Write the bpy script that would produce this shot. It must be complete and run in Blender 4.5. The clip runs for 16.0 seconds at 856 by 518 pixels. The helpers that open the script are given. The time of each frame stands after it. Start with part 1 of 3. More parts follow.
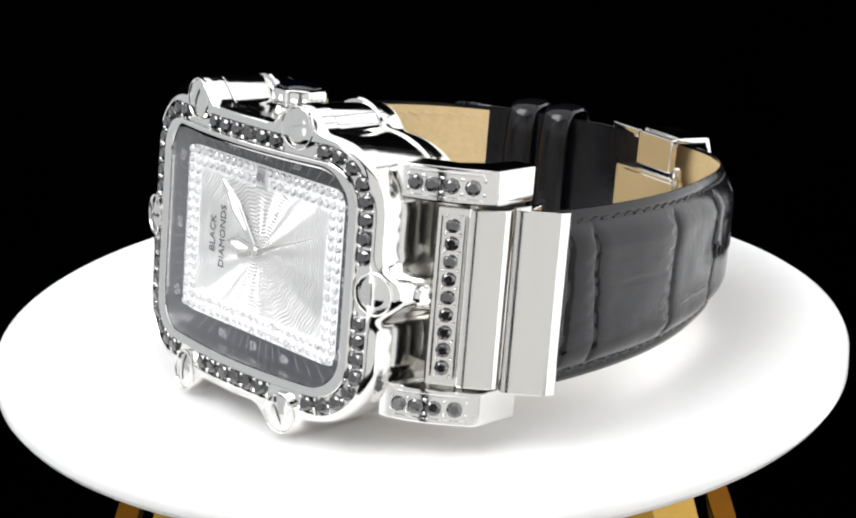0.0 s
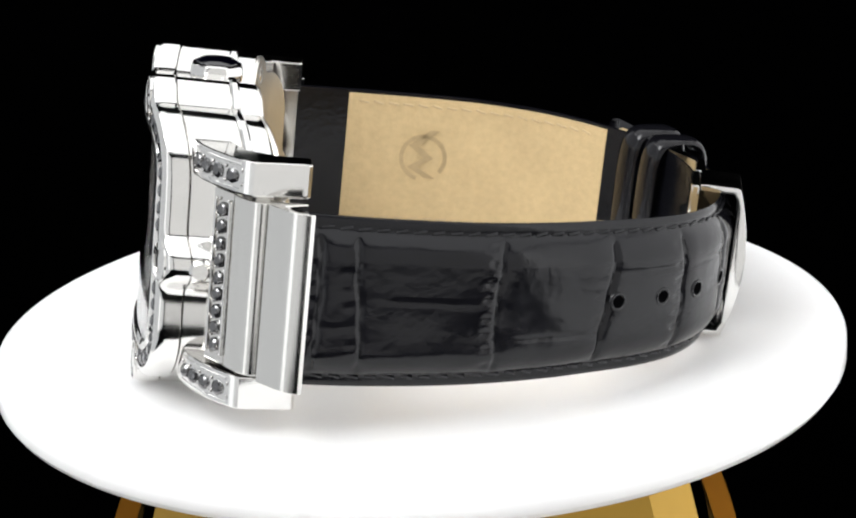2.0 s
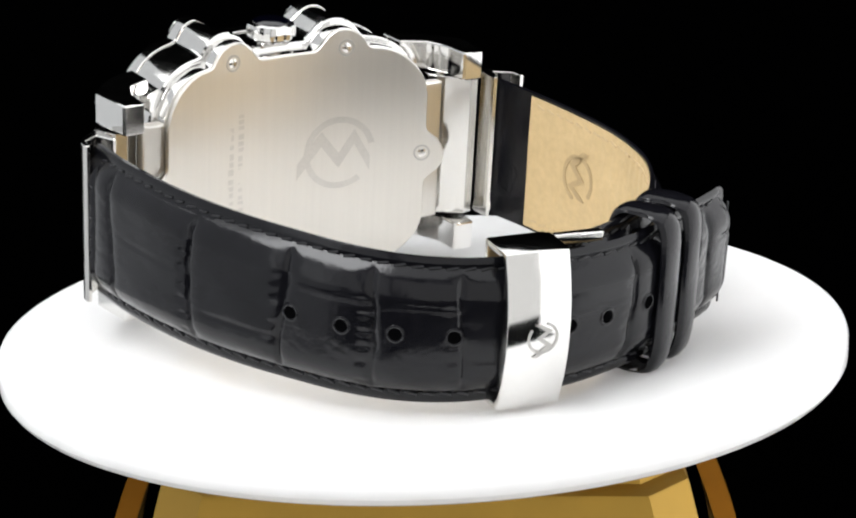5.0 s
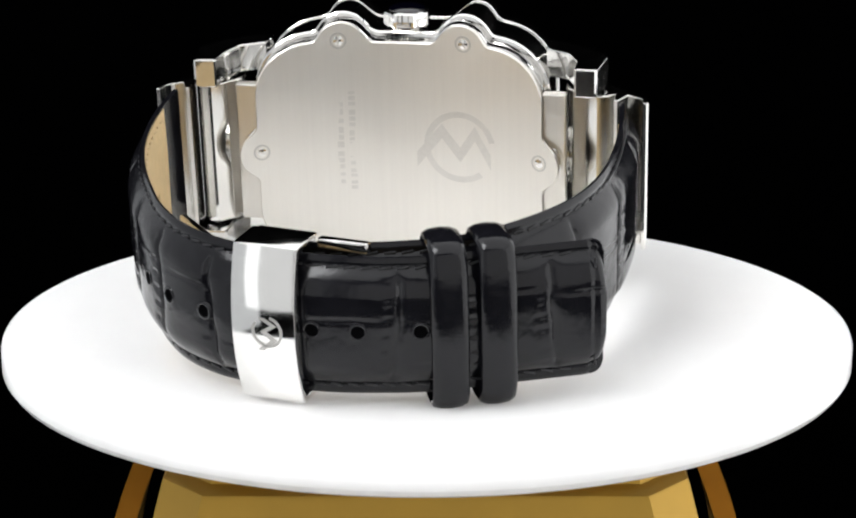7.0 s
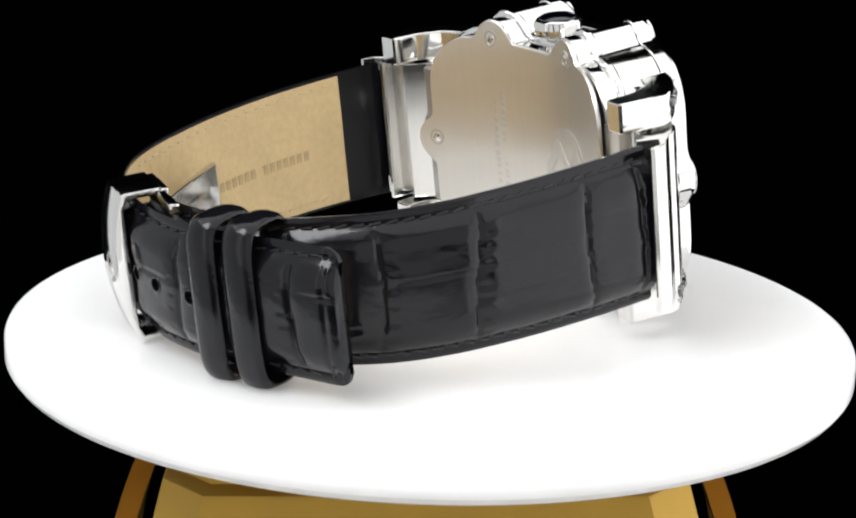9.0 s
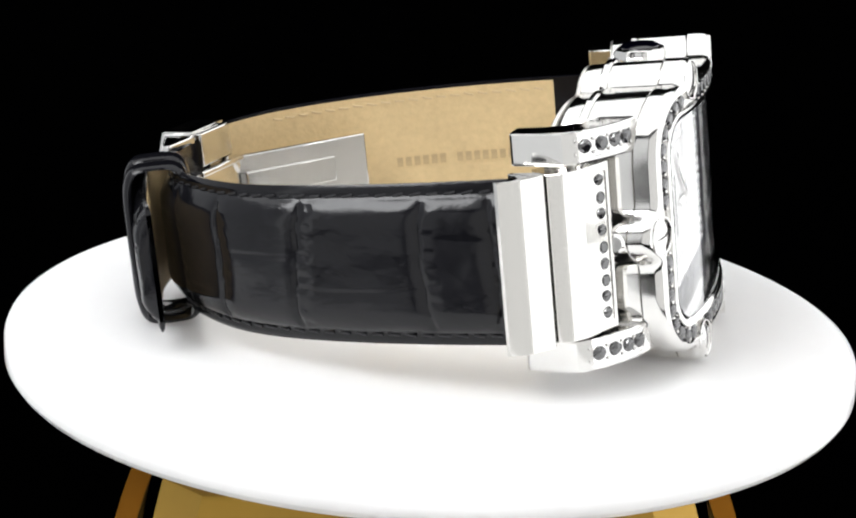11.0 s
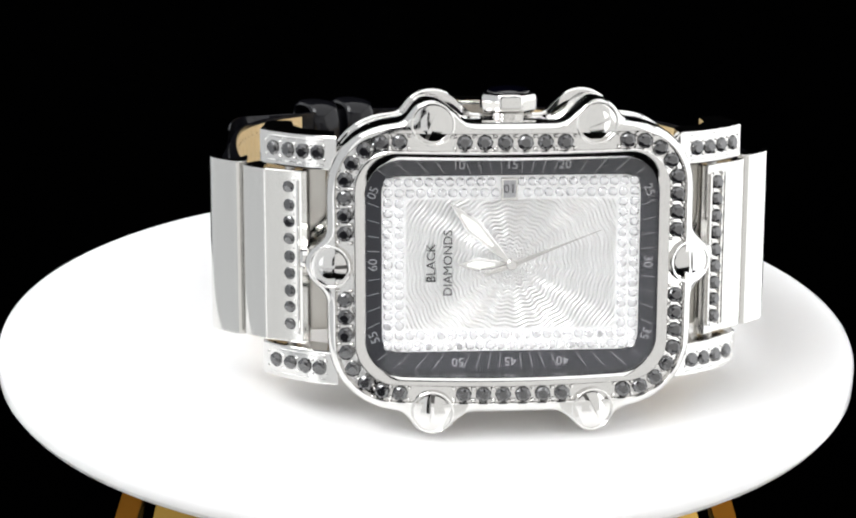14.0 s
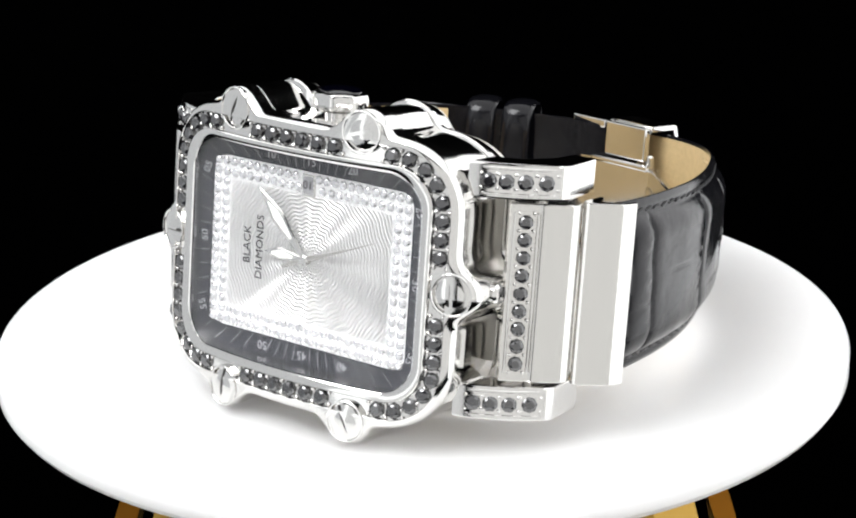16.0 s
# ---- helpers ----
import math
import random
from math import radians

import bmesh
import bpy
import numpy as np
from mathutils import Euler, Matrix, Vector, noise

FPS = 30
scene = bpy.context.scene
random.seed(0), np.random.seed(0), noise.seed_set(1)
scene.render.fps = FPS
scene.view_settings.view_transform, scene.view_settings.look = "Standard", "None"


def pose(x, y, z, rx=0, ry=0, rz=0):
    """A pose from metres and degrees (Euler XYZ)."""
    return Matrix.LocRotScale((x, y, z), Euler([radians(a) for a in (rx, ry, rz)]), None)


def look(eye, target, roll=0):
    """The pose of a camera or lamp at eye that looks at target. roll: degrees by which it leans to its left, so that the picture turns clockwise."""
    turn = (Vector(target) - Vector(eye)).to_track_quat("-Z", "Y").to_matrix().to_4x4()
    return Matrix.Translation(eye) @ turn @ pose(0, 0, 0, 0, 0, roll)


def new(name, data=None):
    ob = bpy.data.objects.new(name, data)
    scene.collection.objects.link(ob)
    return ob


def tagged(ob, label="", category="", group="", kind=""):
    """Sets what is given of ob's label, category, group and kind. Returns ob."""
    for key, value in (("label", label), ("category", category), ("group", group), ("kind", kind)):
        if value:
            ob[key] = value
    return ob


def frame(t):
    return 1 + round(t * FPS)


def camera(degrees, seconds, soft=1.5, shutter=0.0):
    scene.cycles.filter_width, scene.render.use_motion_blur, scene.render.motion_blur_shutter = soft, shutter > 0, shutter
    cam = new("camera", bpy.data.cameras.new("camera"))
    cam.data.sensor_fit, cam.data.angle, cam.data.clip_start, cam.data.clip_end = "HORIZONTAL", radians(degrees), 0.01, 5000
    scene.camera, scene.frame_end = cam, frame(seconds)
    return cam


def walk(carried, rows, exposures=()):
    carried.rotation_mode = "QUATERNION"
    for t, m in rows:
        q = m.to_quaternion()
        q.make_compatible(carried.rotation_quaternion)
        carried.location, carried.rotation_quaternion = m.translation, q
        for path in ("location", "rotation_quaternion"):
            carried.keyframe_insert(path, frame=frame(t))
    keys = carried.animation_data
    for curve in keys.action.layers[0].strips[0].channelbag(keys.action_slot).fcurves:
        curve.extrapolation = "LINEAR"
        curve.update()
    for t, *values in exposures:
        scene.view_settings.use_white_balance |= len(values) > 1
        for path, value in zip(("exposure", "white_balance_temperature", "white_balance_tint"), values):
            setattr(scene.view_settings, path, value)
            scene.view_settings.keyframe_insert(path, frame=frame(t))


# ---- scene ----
MM = 0.001
UP = 20.6            # world height zero lies at the plate's top

cam = camera(23.65, 16.0, soft=2.1)
EYE = (0.0, -0.30310, 0.10397)
cam_pose = Matrix.Translation(EYE) @ pose(0, 0, 0, 90 - 17.34, 0, -0.065) @ pose(0, 0, 0, 0, 0, 0.03)
walk(cam, [(0.0, cam_pose), (16.0, cam_pose)], exposures=[(0.0, 0.0), (16.0, 0.0)])

# the turntable's turn in degrees, time by time
TURN = [(0.0, 318.41), (0.5, 308.69), (1.0, 299.25), (1.5, 289.9), (2.0, 280.5), (2.5, 271.2), (3.0, 261.73),
        (3.5, 252.18), (4.0, 242.34), (4.5, 232.1), (7.0, 176.35), (7.5, 164.83), (8.0, 153.0), (8.5, 141.25),
        (9.0, 129.42), (11.3, 74.6), (11.5, 69.76), (12.0, 57.8), (12.5, 45.96), (13.0, 34.2), (13.5, 22.6),
        (14.0, 11.2), (14.5, 0.0), (15.0, -10.5), (15.5, -20.2), (16.0, -30.2)]


def turn_at(t):
    """The turn at t seconds: a cubic through the table."""
    n = len(TURN)
    i = max(k for k in range(n - 1) if TURN[k][0] <= t + 1e-9 or k == 0)

    def slope(k):
        a, b = TURN[max(k - 1, 0)], TURN[min(k + 1, n - 1)]
        return (b[1] - a[1]) / (b[0] - a[0])
    (t0, a0), (t1, a1) = TURN[i], TURN[i + 1]
    d = t1 - t0
    x = (t - t0) / d
    return ((2 * x**3 - 3 * x**2 + 1) * a0 + (x**3 - 2 * x**2 + x) * d * slope(i)
            + (3 * x**2 - 2 * x**3) * a1 + (x**3 - x**2) * d * slope(i + 1))


# ---- world and light ----
world = bpy.data.worlds.new("dark_studio")
scene.world = world
world.use_nodes = True
world.node_tree.nodes["Background"].inputs[0].default_value = (0.0004, 0.0004, 0.0005, 1)
world.node_tree.nodes["Background"].inputs[1].default_value = 1.0


def softbox(name, eye, target, w, h, watts, colour=(1, 1, 1)):
    d = bpy.data.lights.new(name, "AREA")
    d.shape, d.size, d.size_y, d.energy, d.color = "RECTANGLE", w, h, watts, colour
    ob = new(name, d)
    ob.matrix_world = look(eye, target)
    return ob


softbox("front_softbox", (0.27, -0.80, 0.17), (0.04, 0, 0.15), 1.18, 0.96, 3.3, (1, 0.995, 0.985))
softbox("front_left_softbox", (-0.62, -0.72, 0.17), (0, 0, 0.15), 0.62, 0.96, 1.65, (0.98, 0.99, 1))
softbox("side_softbox", (0.76, 0.08, 0.10), (0, 0.05, 0.08), 1.56, 1.10, 10.2, (0.985, 0.99, 1))
softbox("far_side_softbox", (-0.74, 0.18, 0.20), (0, 0.18, 0.18), 1.66, 1.30, 5.0, (0.95, 0.975, 1))
softbox("overhead_softbox", (0.0, -0.08, 0.62), (0, -0.05, 0), 1.36, 1.05, 7.8, (0.985, 0.992, 1))
softbox("key_softbox", (-0.34, -0.24, 0.56), (0, 0, 0.02), 0.36, 0.30, 3.7, (0.975, 0.985, 1))


# ---- materials ----
def material(name, colour, rough=0.5, metal=0.0, vary=0.15, grain=900.0, bump=0.0, bump_scale=2500.0, ior=1.45,
             transmission=0.0, stretch=(1, 1, 1), rough_vary=0.0, coat=0.0):
    m = bpy.data.materials.new(name)
    m.use_nodes = True
    nt = m.node_tree
    bs = nt.nodes["Principled BSDF"]
    tc = nt.nodes.new("ShaderNodeTexCoord")
    mp = nt.nodes.new("ShaderNodeMapping")
    mp.inputs["Scale"].default_value = stretch
    nt.links.new(tc.outputs["Object"], mp.inputs["Vector"])
    n1 = nt.nodes.new("ShaderNodeTexNoise")
    n1.inputs["Scale"].default_value, n1.inputs["Detail"].default_value = grain, 5
    n2 = nt.nodes.new("ShaderNodeTexNoise")
    n2.inputs["Scale"].default_value, n2.inputs["Detail"].default_value = grain * 0.13, 3
    for n in (n1, n2):
        nt.links.new(mp.outputs[0], n.inputs["Vector"])
    add = nt.nodes.new("ShaderNodeMath")
    add.operation = "ADD"
    nt.links.new(n1.outputs[0], add.inputs[0]), nt.links.new(n2.outputs[0], add.inputs[1])
    mr = nt.nodes.new("ShaderNodeMapRange")
    mr.inputs[1].default_value, mr.inputs[2].default_value = 0.6, 1.4
    nt.links.new(add.outputs[0], mr.inputs[0])
    mix = nt.nodes.new("ShaderNodeMix")
    mix.data_type = "RGBA"
    mix.inputs["A"].default_value = (*[c * (1 - vary) for c in colour], 1)
    mix.inputs["B"].default_value = (*[min(1, c * (1 + vary)) for c in colour], 1)
    nt.links.new(mr.outputs[0], mix.inputs["Factor"])
    nt.links.new(mix.outputs["Result"], bs.inputs["Base Color"])
    bs.inputs["Roughness"].default_value = rough
    if rough_vary:
        rr = nt.nodes.new("ShaderNodeMapRange")
        rr.inputs[1].default_value, rr.inputs[2].default_value = 0.6, 1.4
        rr.inputs[3].default_value, rr.inputs[4].default_value = max(0.0, rough - rough_vary), rough + rough_vary
        nt.links.new(add.outputs[0], rr.inputs[0])
        nt.links.new(rr.outputs[0], bs.inputs["Roughness"])
    bs.inputs["Metallic"].default_value, bs.inputs["IOR"].default_value = metal, ior
    bs.inputs["Transmission Weight"].default_value = transmission
    bs.inputs["Coat Weight"].default_value = coat
    if bump:
        nb = nt.nodes.new("ShaderNodeTexNoise")
        nb.inputs["Scale"].default_value, nb.inputs["Detail"].default_value = bump_scale, 4
        nt.links.new(mp.outputs[0], nb.inputs["Vector"])
        b = nt.nodes.new("ShaderNodeBump")
        b.inputs["Strength"].default_value, b.inputs["Distance"].default_value = bump, 0.0002
        nt.links.new(nb.outputs[0], b.inputs["Height"])
        nt.links.new(b.outputs[0], bs.inputs["Normal"])
    return m


def guilloche_material():
    """Silvered dial plate with wavy engine-turned rings round the hub."""
    m = material("silvered_dial", (0.82, 0.82, 0.81), 0.28, 0.82, 0.03, 3000.0)
    nt = m.node_tree
    bs = nt.nodes["Principled BSDF"]
    tc = nt.nodes.new("ShaderNodeTexCoord")
    sep = nt.nodes.new("ShaderNodeSeparateXYZ")
    nt.links.new(tc.outputs["Object"], sep.inputs[0])

    def op(kind, a, b=None):
        n = nt.nodes.new("ShaderNodeMath")
        n.operation = kind
        for k, v in enumerate((a, b)):
            if v is None:
                continue
            if isinstance(v, (int, float)):
                n.inputs[k].default_value = v
            else:
                nt.links.new(v, n.inputs[k])
        return n.outputs[0]
    x, y = sep.outputs[0], sep.outputs[1]
    r = op("SQRT", op("ADD", op("MULTIPLY", x, x), op("MULTIPLY", y, y)))
    ang = op("ARCTAN2", y, x)
    wave = op("MULTIPLY", op("SINE", op("MULTIPLY", ang, 18.0)), 1.8)
    h = op("SINE", op("ADD", op("MULTIPLY", r, 2 * math.pi / 0.00056), wave))
    b = nt.nodes.new("ShaderNodeBump")
    b.inputs["Strength"].default_value, b.inputs["Distance"].default_value = 0.85, 0.00015
    nt.links.new(h, b.inputs["Height"])
    nt.links.new(b.outputs[0], bs.inputs["Normal"])
    bs.inputs["Anisotropic"].default_value = 0.4
    return m


STEEL = material("polished_steel", (0.72, 0.712, 0.695), 0.10, 1.0, 0.03, 500.0, 0.02, 300.0, rough_vary=0.03)
SATIN = material("satin_steel", (0.69, 0.68, 0.655), 0.12, 1.0, 0.03, 1500.0, 0.006, 900.0, stretch=(4, 0.3, 4), rough_vary=0.02)
BRUSHED = material("brushed_back_steel", (0.68, 0.66, 0.62), 0.33, 1.0, 0.03, 1500.0, 0.014, 2000.0, stretch=(6, 0.08, 1), rough_vary=0.02)
ETCHED = material("etched_steel", (0.50, 0.49, 0.47), 0.45, 1.0, 0.08, 2000.0, 0.1)
# steel darkened to stand for the shade inside the screw slots
SLOT = material("shaded_slot_steel", (0.16, 0.155, 0.15), 0.5, 1.0, 0.1, 2000.0)
ENGRAVED = material("engraved_back_steel", (0.60, 0.585, 0.555), 0.46, 1.0, 0.06, 2000.0, 0.1)
STONE = material("black_gemstone", (0.012, 0.012, 0.014), 0.06, 0.0, 0.3, 900.0, ior=2.2)
WHITE_STONE = material("clear_white_stone", (0.74, 0.74, 0.75), 0.16, 0.8, 0.04, 900.0)
RING = material("grey_chapter_ring", (0.018, 0.019, 0.025), 0.42, 0.0, 0.10, 2500.0, 0.05)
INK = material("black_dial_print", (0.02, 0.02, 0.022), 0.5, 0.0, 0.1)
PRINT = material("white_dial_print", (0.36, 0.36, 0.38), 0.5, 0.0, 0.05)
DIAL = guilloche_material()
BED = material("silver_stone_bed", (0.86, 0.86, 0.86), 0.38, 0.45, 0.08, 4000.0, 0.3, 5000.0)
LUME = material("pale_hand_filling", (0.82, 0.83, 0.78), 0.5, 0.0, 0.05)
GLASS = material("watch_crystal", (1, 1, 1), 0.0, 0.0, 0.0, ior=1.34, transmission=1.0)
LEATHER = material("black_glazed_leather", (0.0045, 0.0045, 0.006), 0.15, 0.0, 0.30, 700.0, 0.20, 1000.0, ior=1.45, rough_vary=0.07)
LEATHER.node_tree.nodes["Principled BSDF"].inputs["Specular IOR Level"].default_value = 0.35
THREAD = material("black_thread", (0.016, 0.016, 0.018), 0.45, 0.0, 0.3, 3000.0, 0.4)
TAN = material("tan_lining_leather", (0.54, 0.40, 0.21), 0.55, 0.0, 0.12, 900.0, 0.35, 1800.0)
TAN_THREAD = material("tan_thread", (0.50, 0.38, 0.22), 0.7, 0.0, 0.15, 3000.0, 0.3)
STAMP = material("stamped_tan_leather", (0.40, 0.295, 0.155), 0.6, 0.0, 0.15, 900.0, 0.2)
DATE = material("grey_date_disc", (0.34, 0.34, 0.35), 0.5, 0.0, 0.05)
BLUE = material("dark_blue_cabochon", (0.0006, 0.0006, 0.0022), 0.05, 0.0, 0.2, 500.0, ior=1.75)
ACRYLIC = material("white_gloss_acrylic", (0.91, 0.91, 0.91), 0.22, 0.0, 0.015, 120.0, 0.01, 200.0)
for key, value in (("Subsurface Weight", 1.0), ("Subsurface Scale", 0.013), ("Subsurface Radius", (1.0, 1.0, 1.0))):
    ACRYLIC.node_tree.nodes["Principled BSDF"].inputs[key].default_value = value
GOLD = material("gold_painted_plinth", (0.42, 0.25, 0.038), 0.40, 0.6, 0.12, 120.0, 0.08, 800.0, rough_vary=0.08)
AMBER = material("amber_acrylic", (0.32, 0.14, 0.018), 0.10, 0.0, 0.25, 90.0)
# backdrop velvet; its black also stands for the shade in the strap holes
VELVET = material("black_velvet_and_pit_shade", (0.0016, 0.0016, 0.0018), 0.95, 0.0, 0.3, 60.0, 0.3, 400.0)
VELVET.node_tree.nodes["Principled BSDF"].inputs["Specular IOR Level"].default_value = 0.0


# ---- helpers for meshes (millimetres in, metres out) ----
def finish(me, mat, smooth=30):
    me.materials.append(mat)
    if smooth:
        me.polygons.foreach_set("use_smooth", [True] * len(me.polygons))
        me.set_sharp_from_angle(angle=radians(smooth))
    me.update()
    return me


def mesh_of(name, verts, faces, mat, smooth=30):
    me = bpy.data.meshes.new(name)
    me.from_pydata([(x * MM, y * MM, z * MM) for x, y, z in verts], [], faces)
    bm = bmesh.new()
    bm.from_mesh(me)
    bmesh.ops.recalc_face_normals(bm, faces=bm.faces)
    bm.to_mesh(me)
    bm.free()
    return finish(me, mat, smooth)


def put(name, me, parent, m=None, label=""):
    ob = new(name, me)
    ob.parent = parent
    if m is not None:
        ob.matrix_basis = m
    if label:
        ob["label"] = label
    return ob


def loft(name, loops, mat, parent, label="", cap0=False, cap1=False, smooth=30):
    """A skin over closed loops of equal length."""
    n, verts, faces = len(loops[0]), [], []
    for lp in loops:
        verts += list(lp)
    for a in range(len(loops) - 1):
        for i in range(n):
            j = (i + 1) % n
            faces.append((a * n + i, a * n + j, (a + 1) * n + j, (a + 1) * n + i))
    if cap0:
        faces.append(tuple(range(n)))
    if cap1:
        faces.append(tuple(range((len(loops) - 1) * n, len(loops) * n)))
    return put(name, mesh_of(name, verts, faces, mat, smooth), parent, None, label)


def extrude(name, prof, v0, v1, mat, parent, label="", bevel=0.18, smooth=20, segs=2):
    """A profile of (u, w) points drawn out along v, with soft edges."""
    bm = bmesh.new()
    n = len(prof)
    lo = [bm.verts.new((u * MM, v0 * MM, w * MM)) for u, w in prof]
    hi = [bm.verts.new((u * MM, v1 * MM, w * MM)) for u, w in prof]
    caps = [bm.faces.new(lo), bm.faces.new(hi)]
    for i in range(n):
        bm.faces.new((lo[i], lo[(i + 1) % n], hi[(i + 1) % n], hi[i]))
    bmesh.ops.recalc_face_normals(bm, faces=bm.faces)
    if bevel:
        bmesh.ops.bevel(bm, geom=list({e for f in caps for e in f.edges}), offset=bevel * MM, segments=segs, affect="EDGES", profile=0.5)
    me = bpy.data.meshes.new(name)
    bm.to_mesh(me)
    bm.free()
    return put(name, finish(me, mat, smooth), parent, None, label)


def box_mesh(name, x0, x1, y0, y1, z0, z1, mat, bevel=0.15):
    bm = bmesh.new()
    bmesh.ops.create_cube(bm, size=1.0)
    for v in bm.verts:
        v.co = ((x0 + x1) / 2 + v.co.x * (x1 - x0), (y0 + y1) / 2 + v.co.y * (y1 - y0), (z0 + z1) / 2 + v.co.z * (z1 - z0))
        v.co *= MM
    if bevel:
        bmesh.ops.bevel(bm, geom=bm.edges[:], offset=bevel * MM, segments=2, affect="EDGES", profile=0.5)
    me = bpy.data.meshes.new(name)
    bm.to_mesh(me)
    bm.free()
    return finish(me, mat, 20)


def lathe_mesh(name, prof, mat, n=32, smooth=30, flute=0.0, flutes=8):
    """Turns (radius, height) points about z."""
    verts, faces = [], []
    for r, z in prof:
        for i in range(n):
            a = 2 * math.pi * i / n
            k = r * (1 - flute * (0.5 + 0.5 * math.cos(flutes * a)))
            verts.append((k * math.cos(a), k * math.sin(a), z))
    for p in range(len(prof) - 1):
        for i in range(n):
            j = (i + 1) % n
            faces.append((p * n + i, p * n + j, (p + 1) * n + j, (p + 1) * n + i))
    faces.append(tuple(range(n)))
    faces.append(tuple(range((len(prof) - 1) * n, len(prof) * n)))
    return mesh_of(name, verts, faces, mat, smooth)


def text_mesh(name, body, size, mat, depth=0.03):
    cu = bpy.data.curves.new(name, "FONT")
    cu.body, cu.size, cu.align_x, cu.align_y, cu.extrude = body, size * MM, "CENTER", "CENTER", depth * MM
    cu.resolution_u = 3
    ob = bpy.data.objects.new(name, cu)
    scene.collection.objects.link(ob)
    me = bpy.data.meshes.new_from_object(ob.evaluated_get(bpy.context.evaluated_depsgraph_get()))
    bpy.data.objects.remove(ob)
    me.materials.clear()
    return finish(me, mat, 0)


def at(u, v, w, ry=0, rz=0, rx=0):
    return pose(u * MM, v * MM, w * MM, rx, ry, rz)


# ---- the room ----
def room():
    x, y0, y1, z0, z1, t = 2600, -2600, 2400, -900, 2400, 20
    floor = put("floor", box_mesh("floor", -x, x, y0, y1, z0 - t, z0, VELVET, 0), None)
    tagged(floor, "black velvet covered floor of the dark studio", "floor", kind="structure")
    for name, b in (("wall_north", (-x, x, y1, y1 + t, z0, z1)), ("wall_south", (-x, x, y0 - t, y0, z0, z1)),
                    ("wall_east", (x, x + t, y0, y1, z0, z1)), ("wall_west", (-x - t, -x, y0, y1, z0, z1))):
        tagged(put(name, box_mesh(name, *b, VELVET, 0), None), "black velvet backdrop wall of the dark studio", "backdrop", kind="structure")
    stand = put("display_pedestal", box_mesh("display_pedestal", -75, 75, -75, 75, z0, -120, VELVET, 3), None)
    tagged(stand, "black velvet covered pedestal under the gold plinth", "pedestal")
    tagged(put("ceiling", box_mesh("ceiling", -x, x, y0, y1, z1, z1 + t, VELVET, 0), None), "black unlit studio ceiling", "ceiling", kind="structure")


def octagon(hx, hy, cut, z):
    return [(-hx + cut, -hy, z), (hx - cut, -hy, z), (hx, -hy + cut, z), (hx, hy - cut, z), (hx - cut, hy, z), (-hx + cut, hy, z), (-hx, hy - cut, z), (-hx, -hy + cut, z)]


def plinth():
    root = new("turntable_plinth")
    root.location = (0, 0, -0.120)
    tagged(root, "gold painted faceted plinth with amber legs under the plate", "plinth")
    up = 120
    loops = [octagon(66, 60, 8, 0.0), octagon(64, 58, 8, 6), octagon(39.0, 31.0, 6.5, up - 17.6), octagon(38.8, 30.7, 6.5, up - 17.1), octagon(38.5, 29.9, 6.6, up - 16.9), octagon(38.3, 27.0, 6.8, up - 16.8), octagon(36.6, 25.6, 6.8, up - 11.5)]
    loft("body", loops, GOLD, root, "gold painted sloping body", True, True, 20)
    put("spindle", lathe_mesh("spindle", [(14, up - 11.6), (14, up - 9.5), (9, up - 9.2), (9, up - 6.4)], STEEL, 40), root, None, "steel drive spindle")
    for s in (-1, 1):
        # a bowed amber bar beside the body, seen edge on
        verts, faces, n = [], [], 26
        for i in range(n):
            z = (up - 11.0) * i / (n - 1)
            x = 39.0 + 15.0 * (1 - math.exp(-(up - 11.0 - z) / 26.0))
            for dx, dy in ((-1.7, -14), (1.7, -14), (1.7, 8), (-1.7, 8)):
                verts.append((s * (x + dx), dy, z))
        for i in range(n - 1):
            for k in range(4):
                faces.append((i * 4 + k, i * 4 + (k + 1) % 4, i * 4 + 4 + (k + 1) % 4, i * 4 + 4 + k))
        faces += [(0, 1, 2, 3), tuple(range(n * 4 - 4, n * 4))]
        put("leg", mesh_of("leg", verts, faces, AMBER, 30), root, None, "amber acrylic bowed leg")


def plate():
    root = put("turntable_plate", lathe_mesh("turntable_plate", [(9.2, -5.7), (61.7, -5.7), (63.8, -5.45), (65.1, -4.8), (65.7, -3.9), (65.7, -1.0), (65.4, -0.35), (64.7, 0.0), (30, 0.0), (0.5, 0.0)], ACRYLIC, 160, 25), None)
    return tagged(root, "round white gloss acrylic turntable plate on the plinth", "turntable")


# ---- the watch, in its face's space: u along the strap, v towards the crown, w out of the dial ----
BEND = 0.0068
LIFT = 0.7
NLOOP = 720
PHI = [2 * math.pi * (i + 0.5) / NLOOP for i in range(NLOOP)]


def bent(u, w, k=1.0):
    return w - BEND * k * u * u - (0.010 * u if k == 1.0 else 0.0)


def rounded_radius(phi, hx, hy, r):
    """Distance from the centre to a rounded rectangle's edge."""
    c, s = abs(math.cos(phi)), abs(math.sin(phi))
    d = min(hx / c if c > 1e-9 else 1e9, hy / s if s > 1e-9 else 1e9)
    x, y = d * c, d * s
    cx, cy = hx - r, hy - r
    if x > cx and y > cy:
        b = c * cx + s * cy
        q = b * b - (cx * cx + cy * cy - r * r)
        d = b + math.sqrt(max(q, 0.0))
    return d


SCREWS = [(-11, 19.75), (11, 19.75), (-24.7, 0), (24.7, 0), (-11, -19.75), (11, -19.75)]


